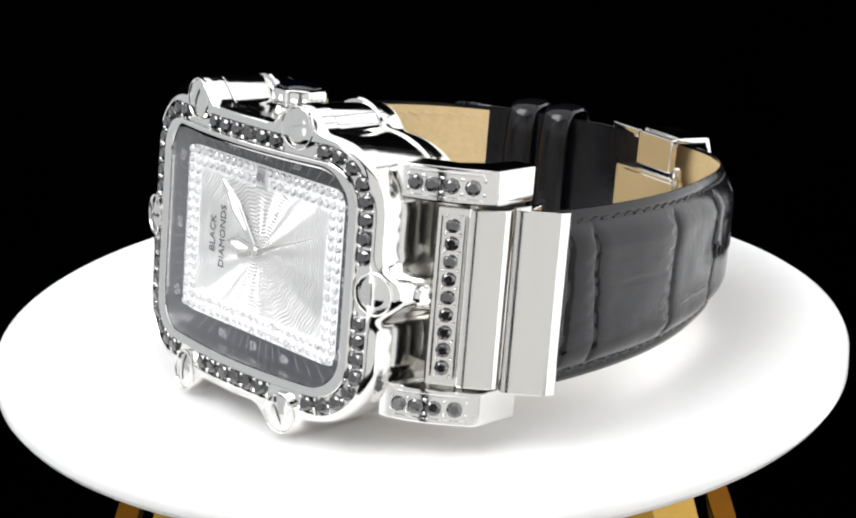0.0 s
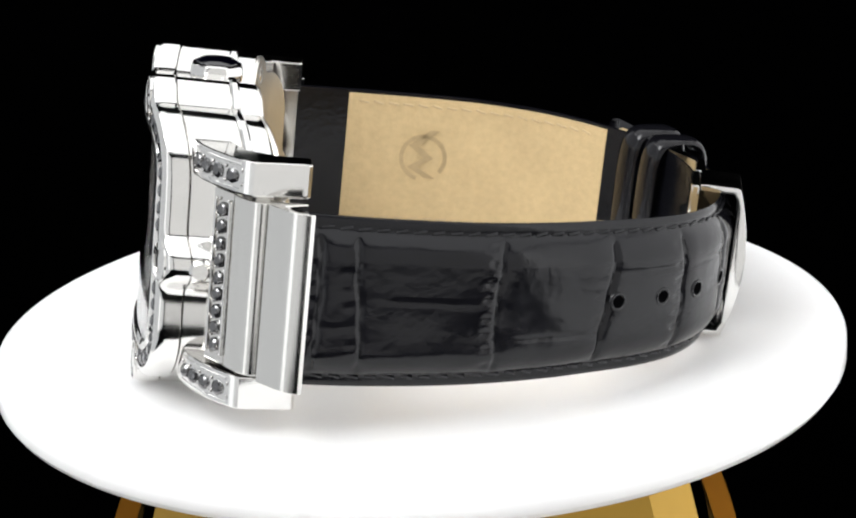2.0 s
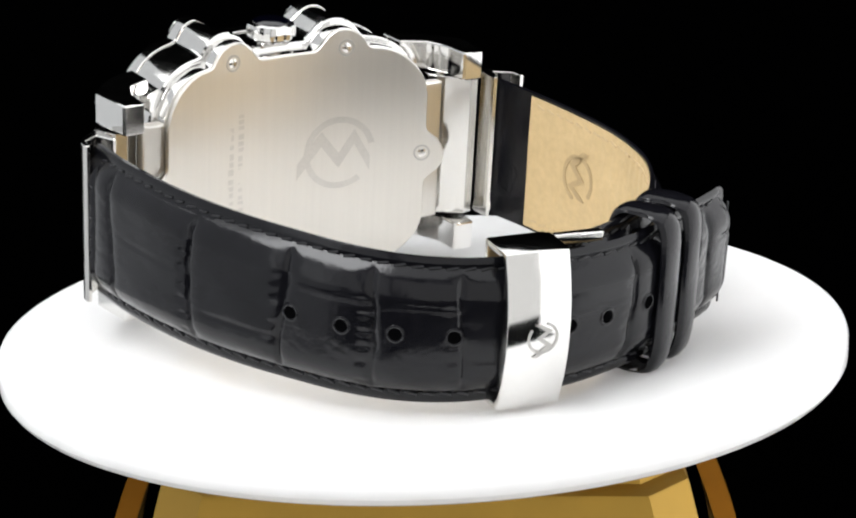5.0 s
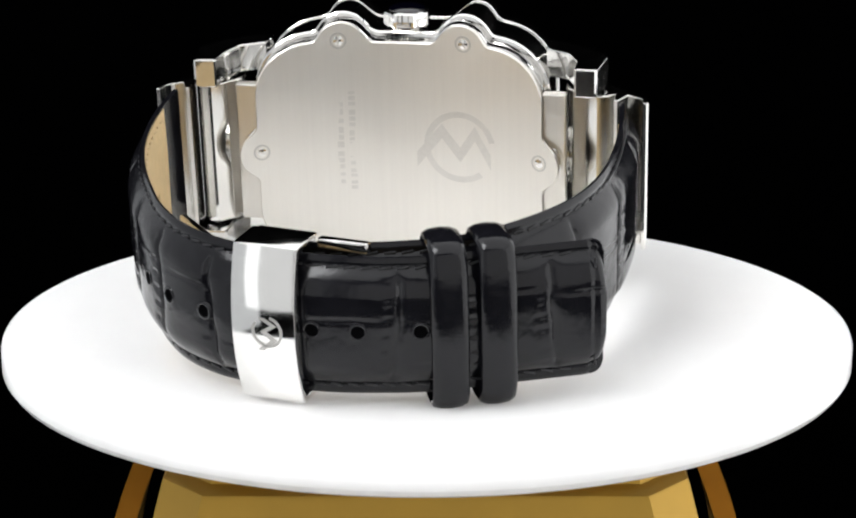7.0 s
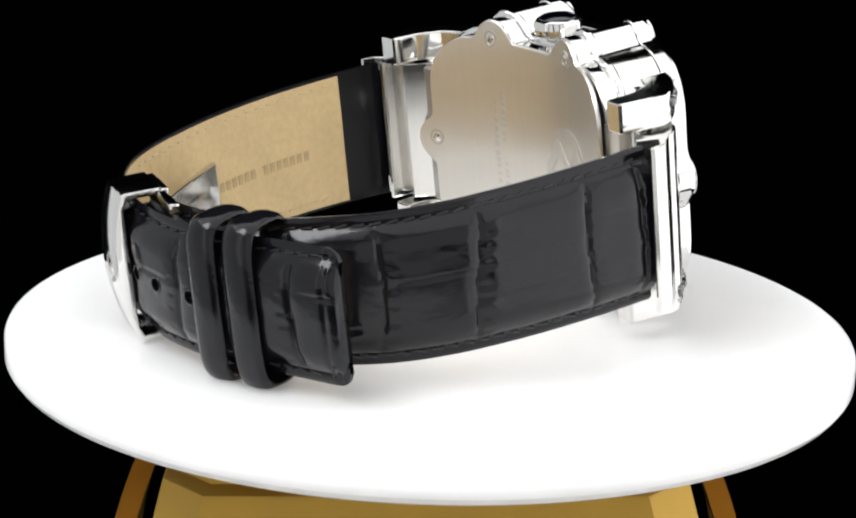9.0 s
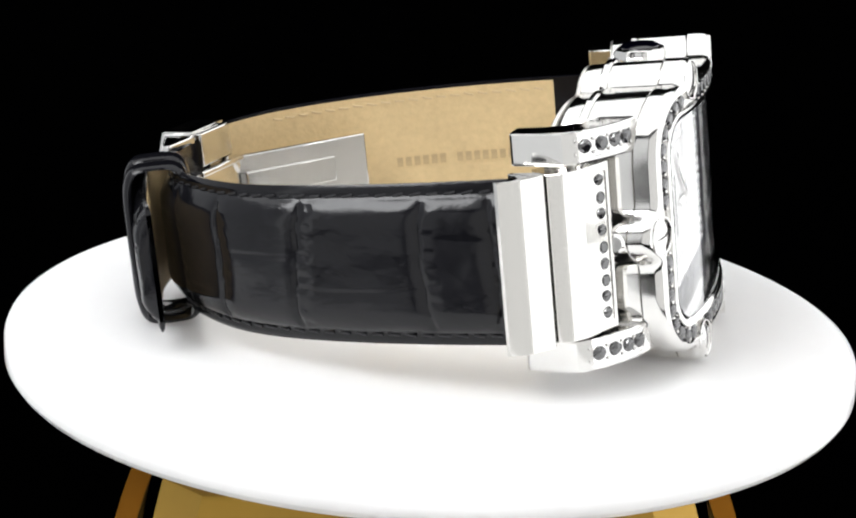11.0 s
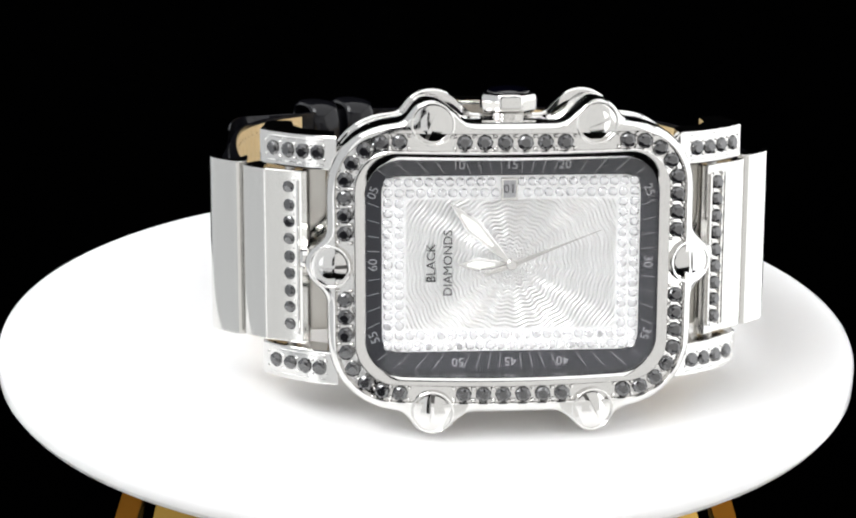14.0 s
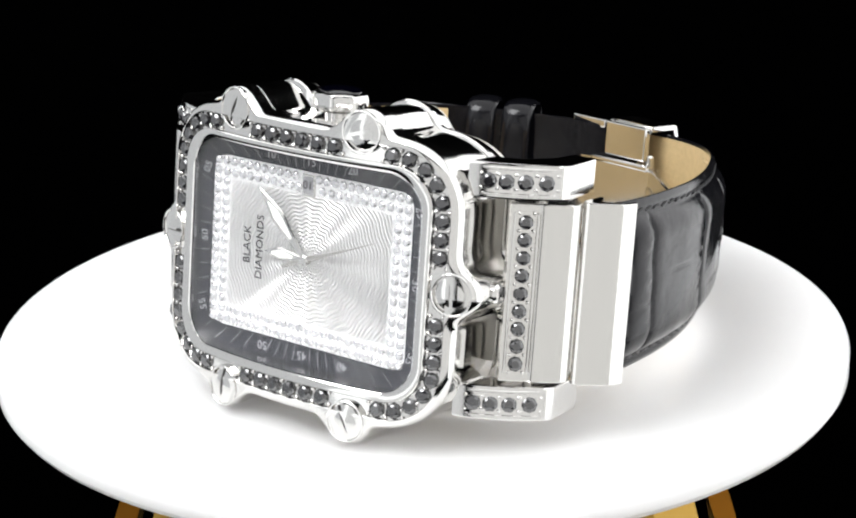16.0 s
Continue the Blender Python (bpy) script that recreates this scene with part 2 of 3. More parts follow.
def scalloped(hx, hy, r, lobe, inset=0.0, blur=5):
    """Radii of the case's outline: a rounded rectangle with a lobe at each screw."""
    out = []
    for p in PHI:
        d = rounded_radius(p, hx, hy, r)
        c, s = math.cos(p), math.sin(p)
        for x, y in SCREWS:
            k = 1 - inset / math.hypot(x, y)
            x, y = x * k, y * k
            b = c * x + s * y
            q = b * b - (x * x + y * y - lobe * lobe)
            if q > 0 and b > 0:
                d = max(d, b + math.sqrt(q))
        out.append(d)
    for _ in range(blur):
        out = [max(0.25 * out[i - 1] + 0.5 * out[i] + 0.25 * out[(i + 1) % NLOOP], 0) for i in range(NLOOP)]
    return out


def ring(radii, w, k=1.0, grow=0.0):
    pts = []
    for p, r in zip(PHI, radii):
        u, v = (r + grow) * math.cos(p), (r + grow) * math.sin(p)
        pts.append((u, v, bent(u, w, k)))
    return pts


def rect(hx, hy, r):
    return [rounded_radius(p, hx, hy, r) for p in PHI]


def stone_mesh(name, r, mat):
    verts, faces = [], []
    for rad, z, off in ((r * 0.97, -0.35 * r, 0), (r, 0.0, 0), (r * 0.86, 0.22 * r, 0.5), (r * 0.55, 0.40 * r, 0)):
        for i in range(8):
            a = math.pi / 4 * (i + off)
            verts.append((rad * math.cos(a), rad * math.sin(a), z))
    for k in range(3):
        for i in range(8):
            j = (i + 1) % 8
            a, b, c, d = k * 8 + i, k * 8 + j, (k + 1) * 8 + i, (k + 1) * 8 + j
            if k == 1:
                faces += [(a, b, c), (b, d, c)]
            elif k == 2:
                faces += [(a, d, c), (a, b, d)]
            else:
                faces += [(a, b, d, c)]
    faces.append(tuple(range(24, 32)))
    return mesh_of(name, verts, faces, mat, 0)


def beads(name, spots, r, parent):
    """Small setting beads, joined."""
    verts, faces = [], []
    for x, y, z in spots:
        o = len(verts)
        for ring_r, h in ((1, 0), (0.75, 0.65), (0.0, 0.95)):
            n = 6 if ring_r else 1
            for i in range(n):
                a = math.pi / 3 * i
                verts.append((x + r * ring_r * math.cos(a), y + r * ring_r * math.sin(a), z + r * h))
        for i in range(6):
            j = (i + 1) % 6
            faces += [(o + i, o + j, o + 6 + j, o + 6 + i), (o + 6 + i, o + 6 + j, o + 12)]
    ob = put(name, mesh_of(name, verts, faces, STEEL, 60), parent)
    return tagged(ob, kind="stuff")


def stone_path():
    """Places of the bezel's stones, quarter by quarter."""
    hx, hy, r = 22.7, 17.25, 6.6
    spots = [(x, s * hy) for x in (-6.75, -4.05, -1.35, 1.35, 4.05, 6.75) for s in (-1, 1)]
    start, arc = 15.35, r * math.pi / 2
    flat = (hx - r) - start
    length = flat + arc + (hy - r) - 4.55
    for sx in (-1, 1):
        for sy in (-1, 1):
            for i in range(8):
                d = length * i / 7
                if d < flat:
                    x, y = start + d, hy
                elif d < flat + arc:
                    a = (d - flat) / r
                    x, y = hx - r + r * math.sin(a), hy - r + r * math.cos(a)
                else:
                    x, y = hx, hy - r - (d - flat - arc)
                spots.append((sx * x, sy * y))
    return spots


def build_case(watch):
    outer = scalloped(25.0, 19.85, 9.5, 3.4, 0.0, 36)
    # bezel with a sunk channel for the stones
    F = LIFT
    loops = [ring(rect(20.3, 15.3, 5.4), -2.9, 0.0), ring(outer, -2.9, 1.0, -2.2), ring(outer, -0.75, 1.0, -1.2), ring(outer, -0.72, 1.0, -0.12), ring(outer, -0.6), ring(outer, -0.45), ring(outer, F + 0.7), ring(outer, F + 0.85), ring(outer, F + 1.3, 1, -0.09), ring(outer, F + 1.65, 1, -0.27), ring(outer, F + 1.92, 1, -0.54), ring(outer, F + 2.07, 1, -0.9),
             ring(rect(23.98, 18.5, 7.9), F + 2.1), ring(rect(23.9, 18.42, 7.8), F + 2.0), ring(rect(23.82, 18.36, 7.75), F + 1.45),
             ring(rect(21.58, 16.12, 5.5), F + 1.45), ring(rect(21.5, 16.05, 5.45), F + 2.0), ring(rect(21.4, 15.95, 5.4), F + 2.1),
             ring(rect(21.1, 15.75, 5.3), F + 2.1), ring(rect(20.5, 15.3, 5.2), F + 1.95), ring(rect(20.0, 14.95, 5.0), F + 1.7), ring(rect(19.9, 14.9, 5.0), F + 1.5),
             ring(rect(19.9, 14.9, 5.0), -2.2, 0.15), ring(rect(20.0, 15.0, 5.0), -2.9, 0.0)]
    bezel = loft("bezel", loops, STEEL, watch, "polished scalloped steel bezel")
    st = stone_mesh("black_stone", 1.12, STONE)
    spots = stone_path()
    rnd = random.Random(4)
    for x, y in spots:
        put("black_stone", st, bezel, at(x, y, bent(x, F + 1.72), math.degrees(math.atan(2 * BEND * x)), rnd.uniform(0, 45)))
    tips = []
    for x, y in spots:
        side = abs(y) > 17.0 or (abs(x) < 22.2 and abs(y) > abs(x) * 0.7)
        for a, b in ((-1, -1), (-1, 1), (1, -1), (1, 1)):
            px, py = (x + a * 1.27, y + b * 0.82) if side else (x + a * 0.82, y + b * 1.27)
            tips.append((px, py, bent(px, F + 1.55)))
    beads("bead_setting", tips, 0.30, bezel)
    # screws
    cup = lathe_mesh("screw_cup", [(2.95, -1.4), (2.95, -0.02), (2.86, 0.06), (2.70, 0.06), (2.62, -0.04), (2.60, -1.2), (2.2, -1.25)], STEEL, 40)
    head = screw_head_mesh("screw_head", 2.36, 0.50, 0.25, STEEL)
    angles = (68, 18, 3, 92, 88, -62)
    for (x, y), a in zip(SCREWS, angles):
        m = at(x, y, bent(x, F + 2.12), math.degrees(math.atan(2 * BEND * x)))
        put("screw_boss", cup, bezel, m)
        put("screw_head", head, bezel, m @ at(0, 0, -0.30, 0, a))
    # middle of the case in three bands
    loops = [ring(outer, -0.6, 1, -1.6), ring(outer, -0.82, 1, -0.45), ring(outer, -0.98, 1, -0.25), ring(outer, -1.15, 1, -0.25), ring(outer, -8.05, 1, -0.4), ring(outer, -8.2, 1, -0.42), ring(outer, -8.35, 1, -1.0)]
    loft("case_middle", loops, STEEL, watch, "polished steel case flank")
    o3 = scalloped(24.8, 19.7, 9.3, 4.75, 1.6, 18)
    loops = [ring(o3, -8.0, 1, -1.5), ring(o3, -8.3, 1, -0.2), ring(o3, -8.6, 1, 0.05), ring(o3, -9.3, 1, 0.0), ring(o3, -9.6, 1, -0.3), ring(o3, -9.7, 1, -0.9)]
    loft("case_rib", loops, STEEL, watch, "raised polished steel rib")
    o4 = scalloped(24.2, 18.9, 9.0, 4.5, 2.2, 18)
    loops = [ring(o4, -9.5, 1, -1.0), ring(o4, -9.6, 1, -0.1), ring(o4, -9.8, 1, 0.0), ring(o4, -9.95, 1, 0.0), ring(o4, -12.15, 1, -0.06), ring(o4, -12.3, 1, -0.1), ring(o4, -12.5, 1, -0.6)]
    loft("case_base", loops, STEEL, watch, "polished steel lower case band")
    o5 = scalloped(24.0, 18.75, 8.9, 4.2, 2.0, 18)
    K = 1.35
    flat = [ring(o5, -11.6, K, -1.0), ring(o5, -11.9, K, -0.1), ring(o5, -12.3, K, 0.0), ring(o5, -12.6, K, -0.25)]
    for k in (0.982, 0.97, 0.8, 0.6, 0.4, 0.2, 0.03):
        flat.append(ring([r * k for r in o5], -12.6, K))
    back = loft("case_back", flat, BRUSHED, watch, "brushed steel case back", False, True)
    bs = screw_head_mesh("back_screw", 0.95, 0.22, 0.12, STEEL)
    rim = lathe_mesh("back_screw_seat", [(1.45, -0.05), (1.4, 0.07), (1.1, 0.07), (1.05, -0.1)], ETCHED, 24)
    for x, y in ((-10.4, 19.0), (10.4, 19.0), (-23.3, 0.4), (23.3, 0.4), (-10.4, -19.0), (10.4, -19.0)):
        m = at(x, y, bent(x, -12.6, K), math.degrees(math.atan(2 * BEND * K * x)) + 180)
        put("back_screw_seat", rim, back, m)
        put("back_screw", bs, back, m @ at(0, 0, -0.05, 0, x * 7 + y))
    badge("back_emblem", back, ENGRAVED, -9.6, 1.2, -12.66, 6.2, K, spin=180)
    rnd = random.Random(8)
    verts, faces = [], []
    for col, u in enumerate((8.6, 10.6, 12.4)):
        v = -7.0 + col
        while v < 10.5 - 2 * col:
            h = rnd.uniform(0.5, 1.1)
            o = len(verts)
            for dz in (-12.64, -12.58):
                verts += [(u - 0.55, v, bent(u - 0.55, dz, K)), (u + 0.55, v, bent(u + 0.55, dz, K)), (u + 0.55, v + h, bent(u + 0.55, dz, K)), (u - 0.55, v + h, bent(u - 0.55, dz, K))]
            faces += [(o, o + 1, o + 2, o + 3), (o, o + 1, o + 5, o + 4), (o + 1, o + 2, o + 6, o + 5), (o + 2, o + 3, o + 7, o + 6), (o + 3, o, o + 4, o + 7)]
            v += h + rnd.choice((0.28, 0.28, 0.7))
    tagged(put("engraved_lettering", mesh_of("engraved_lettering", verts, faces, ENGRAVED, 0), back), kind="stuff")
    # crown
    crown = put("crown", lathe_mesh("crown", [(2.2, -2.0), (2.2, 0.5), (3.6, 0.6), (3.95, 0.95), (4.0, 1.4), (4.0, 2.5), (3.75, 3.0), (3.3, 3.25), (2.9, 3.28)], STEEL, 64, 30, 0.07, 8), watch, at(0, 19.7, -7.2, 0, 0, -90), "polished fluted steel crown")
    put("cabochon", lathe_mesh("cabochon", [(3.05, 3.0), (3.0, 3.4), (2.4, 3.75), (1.2, 3.95), (0.2, 4.0)], BLUE, 40), crown, None, "dark blue cabochon")


def screw_head_mesh(name, r, dome, slot, mat):
    """A domed disc with a cut slot across it."""
    verts, faces, n = [], [], 40

    def z(x, y):
        return dome * (1 - (x * x + y * y) / (r * r))
    for s in (-1, 1):
        o = len(verts)
        rows = 6
        for k in range(rows + 1):
            y0 = slot + (r - slot) * (k / rows) ** 0.9
            hw = math.sqrt(max(r * r - y0 * y0, 0.0))
            for i in range(13):
                x = -hw + 2 * hw * i / 12
                verts.append((x, s * y0, z(x, y0)))
        for k in range(rows):
            for i in range(12):
                a = o + k * 13 + i
                faces.append((a, a + 1, a + 14, a + 13))
        b = len(verts)
        hw = math.sqrt(r * r - slot * slot)
        for i in range(13):
            verts.append((-hw + 2 * hw * i / 12, s * slot, z(-hw + 2 * hw * i / 12, slot) - 0.5 * dome - 0.12))
        for i in range(12):
            faces.append((o + i, o + i + 1, b + i + 1, b + i))
        if s == -1:
            first = b
    for i in range(12):
        faces.append((first + i, first + i + 1, b + i + 1, b + i))
    me = mesh_of(name, verts, faces, mat, 35)
    # the slot's shade is put into its colour: darker steel on walls and floor
    me.materials.append(SLOT)
    for f in me.polygons:
        if all(abs(me.vertices[i].co.y) < slot * 1.02 * MM for i in f.vertices):
            f.material_index = 1
    return me


def badge(name, parent, mat, u, v, w, r, back=False, m=None, spin=0):
    """A plain ring with a jagged bar through it."""
    verts, faces, n = [], [], 40
    span = 2 * math.pi * 0.82
    for i in range(n + 1):
        a = 0.9 + span * i / n
        for rad in (r * 0.83, r):
            verts.append((rad * math.cos(a), rad * math.sin(a)))
    for i in range(n):
        faces.append((2 * i, 2 * i + 1, 2 * i + 3, 2 * i + 2))
    xs, ys = (-1.2, -0.5, 0.0, 0.42, 0.86), (0.42, -0.42, 0.22, -0.42, 0.35)
    zig = [(x, y + 0.21) for x, y in zip(xs, ys)] + [(x, y - 0.21) for x, y in zip(xs, ys)]
    o = len(verts)
    verts += [(x * r, y * r) for x, y in zig]
    faces += [(o + i, o + i + 1, o + i + 6, o + i + 5) for i in range(4)]
    c, q = math.cos(radians(spin)), math.sin(radians(spin))
    verts = [(x * c - y * q, x * q + y * c) for x, y in verts]
    top = [(u + x, v + y, bent(u + x, w, back) if back else w) for x, y in verts]
    low = [(x, y, z + (0.1 if back else -0.06)) for x, y, z in top]
    k = len(top)
    allf = list(faces) + [tuple(i + k for i in f) for f in faces]
    for f in faces:
        for i in range(len(f)):
            a, b = f[i], f[(i + 1) % len(f)]
            allf.append((a, b, b + k, a + k))
    me = bpy.data.meshes.new(name)
    me.from_pydata([(x * MM, y * MM, z * MM) for x, y, z in top + low], [], allf)
    return put(name, finish(me, mat, 0), parent, m)


def slab(name, hx, hy, r, z0, z1, mat, parent, label="", bevel=0.08, m=None):
    n, pts = 96, []
    for i in range(n):
        p = 2 * math.pi * (i + 0.5) / n
        d = rounded_radius(p, hx, hy, r)
        pts.append((d * math.cos(p), d * math.sin(p)))
    verts, faces = [], []
    for k, z in ((1, z0), (1, z1 - bevel), (1 - bevel / hy, z1)):
        verts += [(x * k, y * k, z) for x, y in pts]
    for a in range(2):
        for i in range(n):
            j = (i + 1) % n
            faces.append((a * n + i, a * n + j, a * n + n + j, a * n + n + i))
    faces += [tuple(range(n)), tuple(range(2 * n, 3 * n))]
    return put(name, mesh_of(name, verts, faces, mat, 25), parent, m, label)


def build_dial(watch):
    # sloping dark ring round the dial
    n_in, n_out = rect(17.6, 12.2, 2.2), rect(19.95, 14.95, 5.0)
    ringo = loft("chapter_ring", [ring(n_in, -2.75, 0), ring(n_in, -2.52, 0), ring(n_out, -2.22, 0), ring(n_out, -2.8, 0)], RING, watch, "dark grey minute ring with white figures")
    verts, faces = [], []
    for k in range(60):
        if k % 5 == 0:
            continue
        a = 2 * math.pi * k / 60
        r0, r1 = rounded_radius(a, 17.9, 12.5, 2.2), rounded_radius(a, 19.5, 14.5, 4.6)
        c, s, h, o = math.cos(a), math.sin(a), 0.045, len(verts)
        verts += [(r0 * c - h * s, r0 * s + h * c, -2.47), (r0 * c + h * s, r0 * s - h * c, -2.47), (r1 * c + h * s, r1 * s - h * c, -2.24), (r1 * c - h * s, r1 * s + h * c, -2.24)]
        faces.append((o, o + 1, o + 2, o + 3))
    tagged(put("minute_marks", mesh_of("minute_marks", verts, faces, PRINT, 0), ringo), kind="stuff")
    for k in range(12):
        a = math.pi - 2 * math.pi * k / 12
        corner = k in (1, 5, 7, 11)
        x = [-18.75, -18.7, -7.2, 0.0, 7.2, 18.7, 18.75, 18.6, 7.2, 0.0, -7.2, -18.6][k]
        y = [0.1, 10.0, 13.6, 13.6, 13.6, 10.0, 0.1, -10.0, -13.6, -13.6, -13.6, -10.0][k]
        turn = [90, 68, 0, 0, 0, -68, -90, -112, 180, 180, 180, 112][k]
        figure = "60" if k == 0 else "%02d" % (5 * k)
        put("numeral", text_mesh("numeral", figure, 1.75, PRINT), ringo, at(x, y, -2.30, 0, turn))
    bed = slab("dial", 17.6, 12.2, 2.2, -3.0, -2.5, BED, watch, "silver dial with a pave border")
    panel = slab("dial_centre", 14.3, 8.95, 0.3, -2.6, -2.40, DIAL, watch, "engine-turned silver dial centre", 0.05)
    # border of small white stones, two rows
    st = stone_mesh("white_stone", 0.67, WHITE_STONE)
    rnd = random.Random(3)
    for hx, hy in ((15.2, 9.85), (16.75, 11.35)):
        nx, ny = round(2 * hx / 1.42), round(2 * hy / 1.42)
        spots = [(-hx + 2 * hx * i / nx, s * hy) for i in range(nx + 1) for s in (-1, 1)]
        spots += [(s * hx, -hy + 2 * hy * i / ny) for i in range(1, ny) for s in (-1, 1)]
        for x, y in spots:
            if abs(x + 0.3) < 1.6 and y > 0:
                continue
            put("white_stone", st, bed, at(x, y, -2.42, rnd.uniform(-7, 7), rnd.uniform(0, 45), rnd.uniform(-7, 7)))
    # date opening
    date = slab("date_window", 1.15, 1.55, 0.1, -2.5, -2.2, SATIN, watch, "framed date window", 0.1, at(-0.3, 10.35, 0))
    put("date_disc", box_mesh("date_disc", -0.85, 0.85, -1.2, 1.2, -2.21, -2.17, DATE, 0), date)
    put("date_figure", text_mesh("date_figure", "01", 1.7, INK), date, at(0, 0, -2.13))
    put("lettering", text_mesh("lettering", "BLACK", 1.75, INK), panel, at(-10.85, 0.2, -2.36, 0, 90))
    put("lettering", text_mesh("lettering", "DIAMONDS", 1.75, INK), panel, at(-8.55, 0.2, -2.36, 0, 90))
    # hands
    def hand(name, tip, wide, tail, z, label, fill=True, mat=STEEL):
        a = math.degrees(math.atan2(tip[1], tip[0]))
        n = math.hypot(*tip)
        pts = [(-tail, 0.28), (0.9, 0.35), (n * 0.62, wide), (n, 0.04), (n, -0.04), (n * 0.62, -wide), (0.9, -0.35), (-tail, -0.28)]
        k = len(pts)
        verts = [(x, y, z) for x, y in pts] + [(x, y * 0.72, z + 0.14) for x, y in pts]
        faces = [tuple(range(k)), tuple(range(k, 2 * k))] + [(i, (i + 1) % k, k + (i + 1) % k, k + i) for i in range(k)]
        ob = put(name, mesh_of(name, verts, faces, mat, 20), watch, at(0, 0, 0, 0, a), label)
        if fill:
            f = [(n * 0.30, 0.22), (n * 0.62, wide * 0.55), (n * 0.82, 0.18), (n * 0.82, -0.18), (n * 0.62, -wide * 0.55), (n * 0.30, -0.22)]
            k = len(f)
            verts = [(x, y, z + 0.12) for x, y in f] + [(x, y, z + 0.17) for x, y in f]
            faces = [tuple(range(k)), tuple(range(k, 2 * k))] + [(i, (i + 1) % k, k + (i + 1) % k, k + i) for i in range(k)]
            put("filling", mesh_of("filling", verts, faces, LUME, 0), ob)
    hand("hour_hand", (-7.4, 0.0), 1.0, 0.6, -2.15, "steel hour hand with pale filling")
    hand("minute_hand", (-8.4, 8.6), 1.25, 0.6, -1.9, "steel minute hand with pale filling")
    hand("second_hand", (12.2, 4.7), 0.13, 4.0, -1.65, "thin steel second hand", False, ETCHED)
    put("hand_hub", lathe_mesh("hand_hub", [(0.75, -2.4), (0.75, -1.55), (0.6, -1.4), (0.2, -1.35)], STEEL, 24), watch, at(0, 0, 0))
    # crystal
    rr = rect(19.85, 14.85, 4.95)
    f = LIFT
    ks = (0.02, 0.15, 0.3, 0.45, 0.6, 0.75, 0.9, 1.0)
    up = [ring([r * k for r in rr], f + 1.62) for k in ks]
    low = [ring([r * k for r in rr], f + 1.05) for k in reversed(ks)]
    glass = loft("crystal", up + low, GLASS, watch, "clear curved watch crystal", True, True, 20)
    glass.visible_shadow = False


def curve_points(ctrl, n):
    """Catmull-Rom through control points, evened out in length."""
    P = [np.array(p, float) for p in ctrl]
    P = [2 * P[0] - P[1]] + P + [2 * P[-1] - P[-2]]
    pts = []
    for i in range(1, len(P) - 2):
        for k in range(24):
            t = k / 24
            a, b, c, d = P[i - 1], P[i], P[i + 1], P[i + 2]
            pts.append(0.5 * (2 * b + (c - a) * t + (2 * a - 5 * b + 4 * c - d) * t * t + (3 * b - a - 3 * c + d) * t**3))
    pts.append(P[-2])
    pts = np.array(pts)
    s = np.concatenate([[0], np.cumsum(np.hypot(*np.diff(pts, axis=0).T))])
    S = np.linspace(0, s[-1], n)
    out = np.stack([np.interp(S, s, pts[:, 0]), np.interp(S, s, pts[:, 1])], 1)
    tan = np.gradient(out, axis=0)
    tan /= np.linalg.norm(tan, axis=1)[:, None]
    nor = np.stack([tan[:, 1], -tan[:, 0]], 1)
    mid = np.array([0, -50.0])
    if ((out - mid) * nor).sum() < 0:
        nor = -nor
    return out, tan, nor, S


LONG = [(39.1, -20.6), (39.0, -28.5), (38.0, -38), (36.1, -47.2), (33.0, -56.5), (29.3, -64.6), (25.6, -71.3), (20.8, -77.2), (14.4, -81.8), (6.5, -84.7), (-1, -85.9), (-8.2, -85.9), (-16.5, -84.6), (-24, -81.9), (-31.8, -78.6), (-40.6, -75.2)]
SHORT = [(-39.5, -19.6), (-40.1, -26), (-40.5, -34), (-40.4, -44), (-39.4, -53), (-36.8, -61.5), (-32.5, -68.5), (-26.0, -75.4), (-20, -79.2), (-12, -81.6), (-4, -82.6), (3, -82.4)]


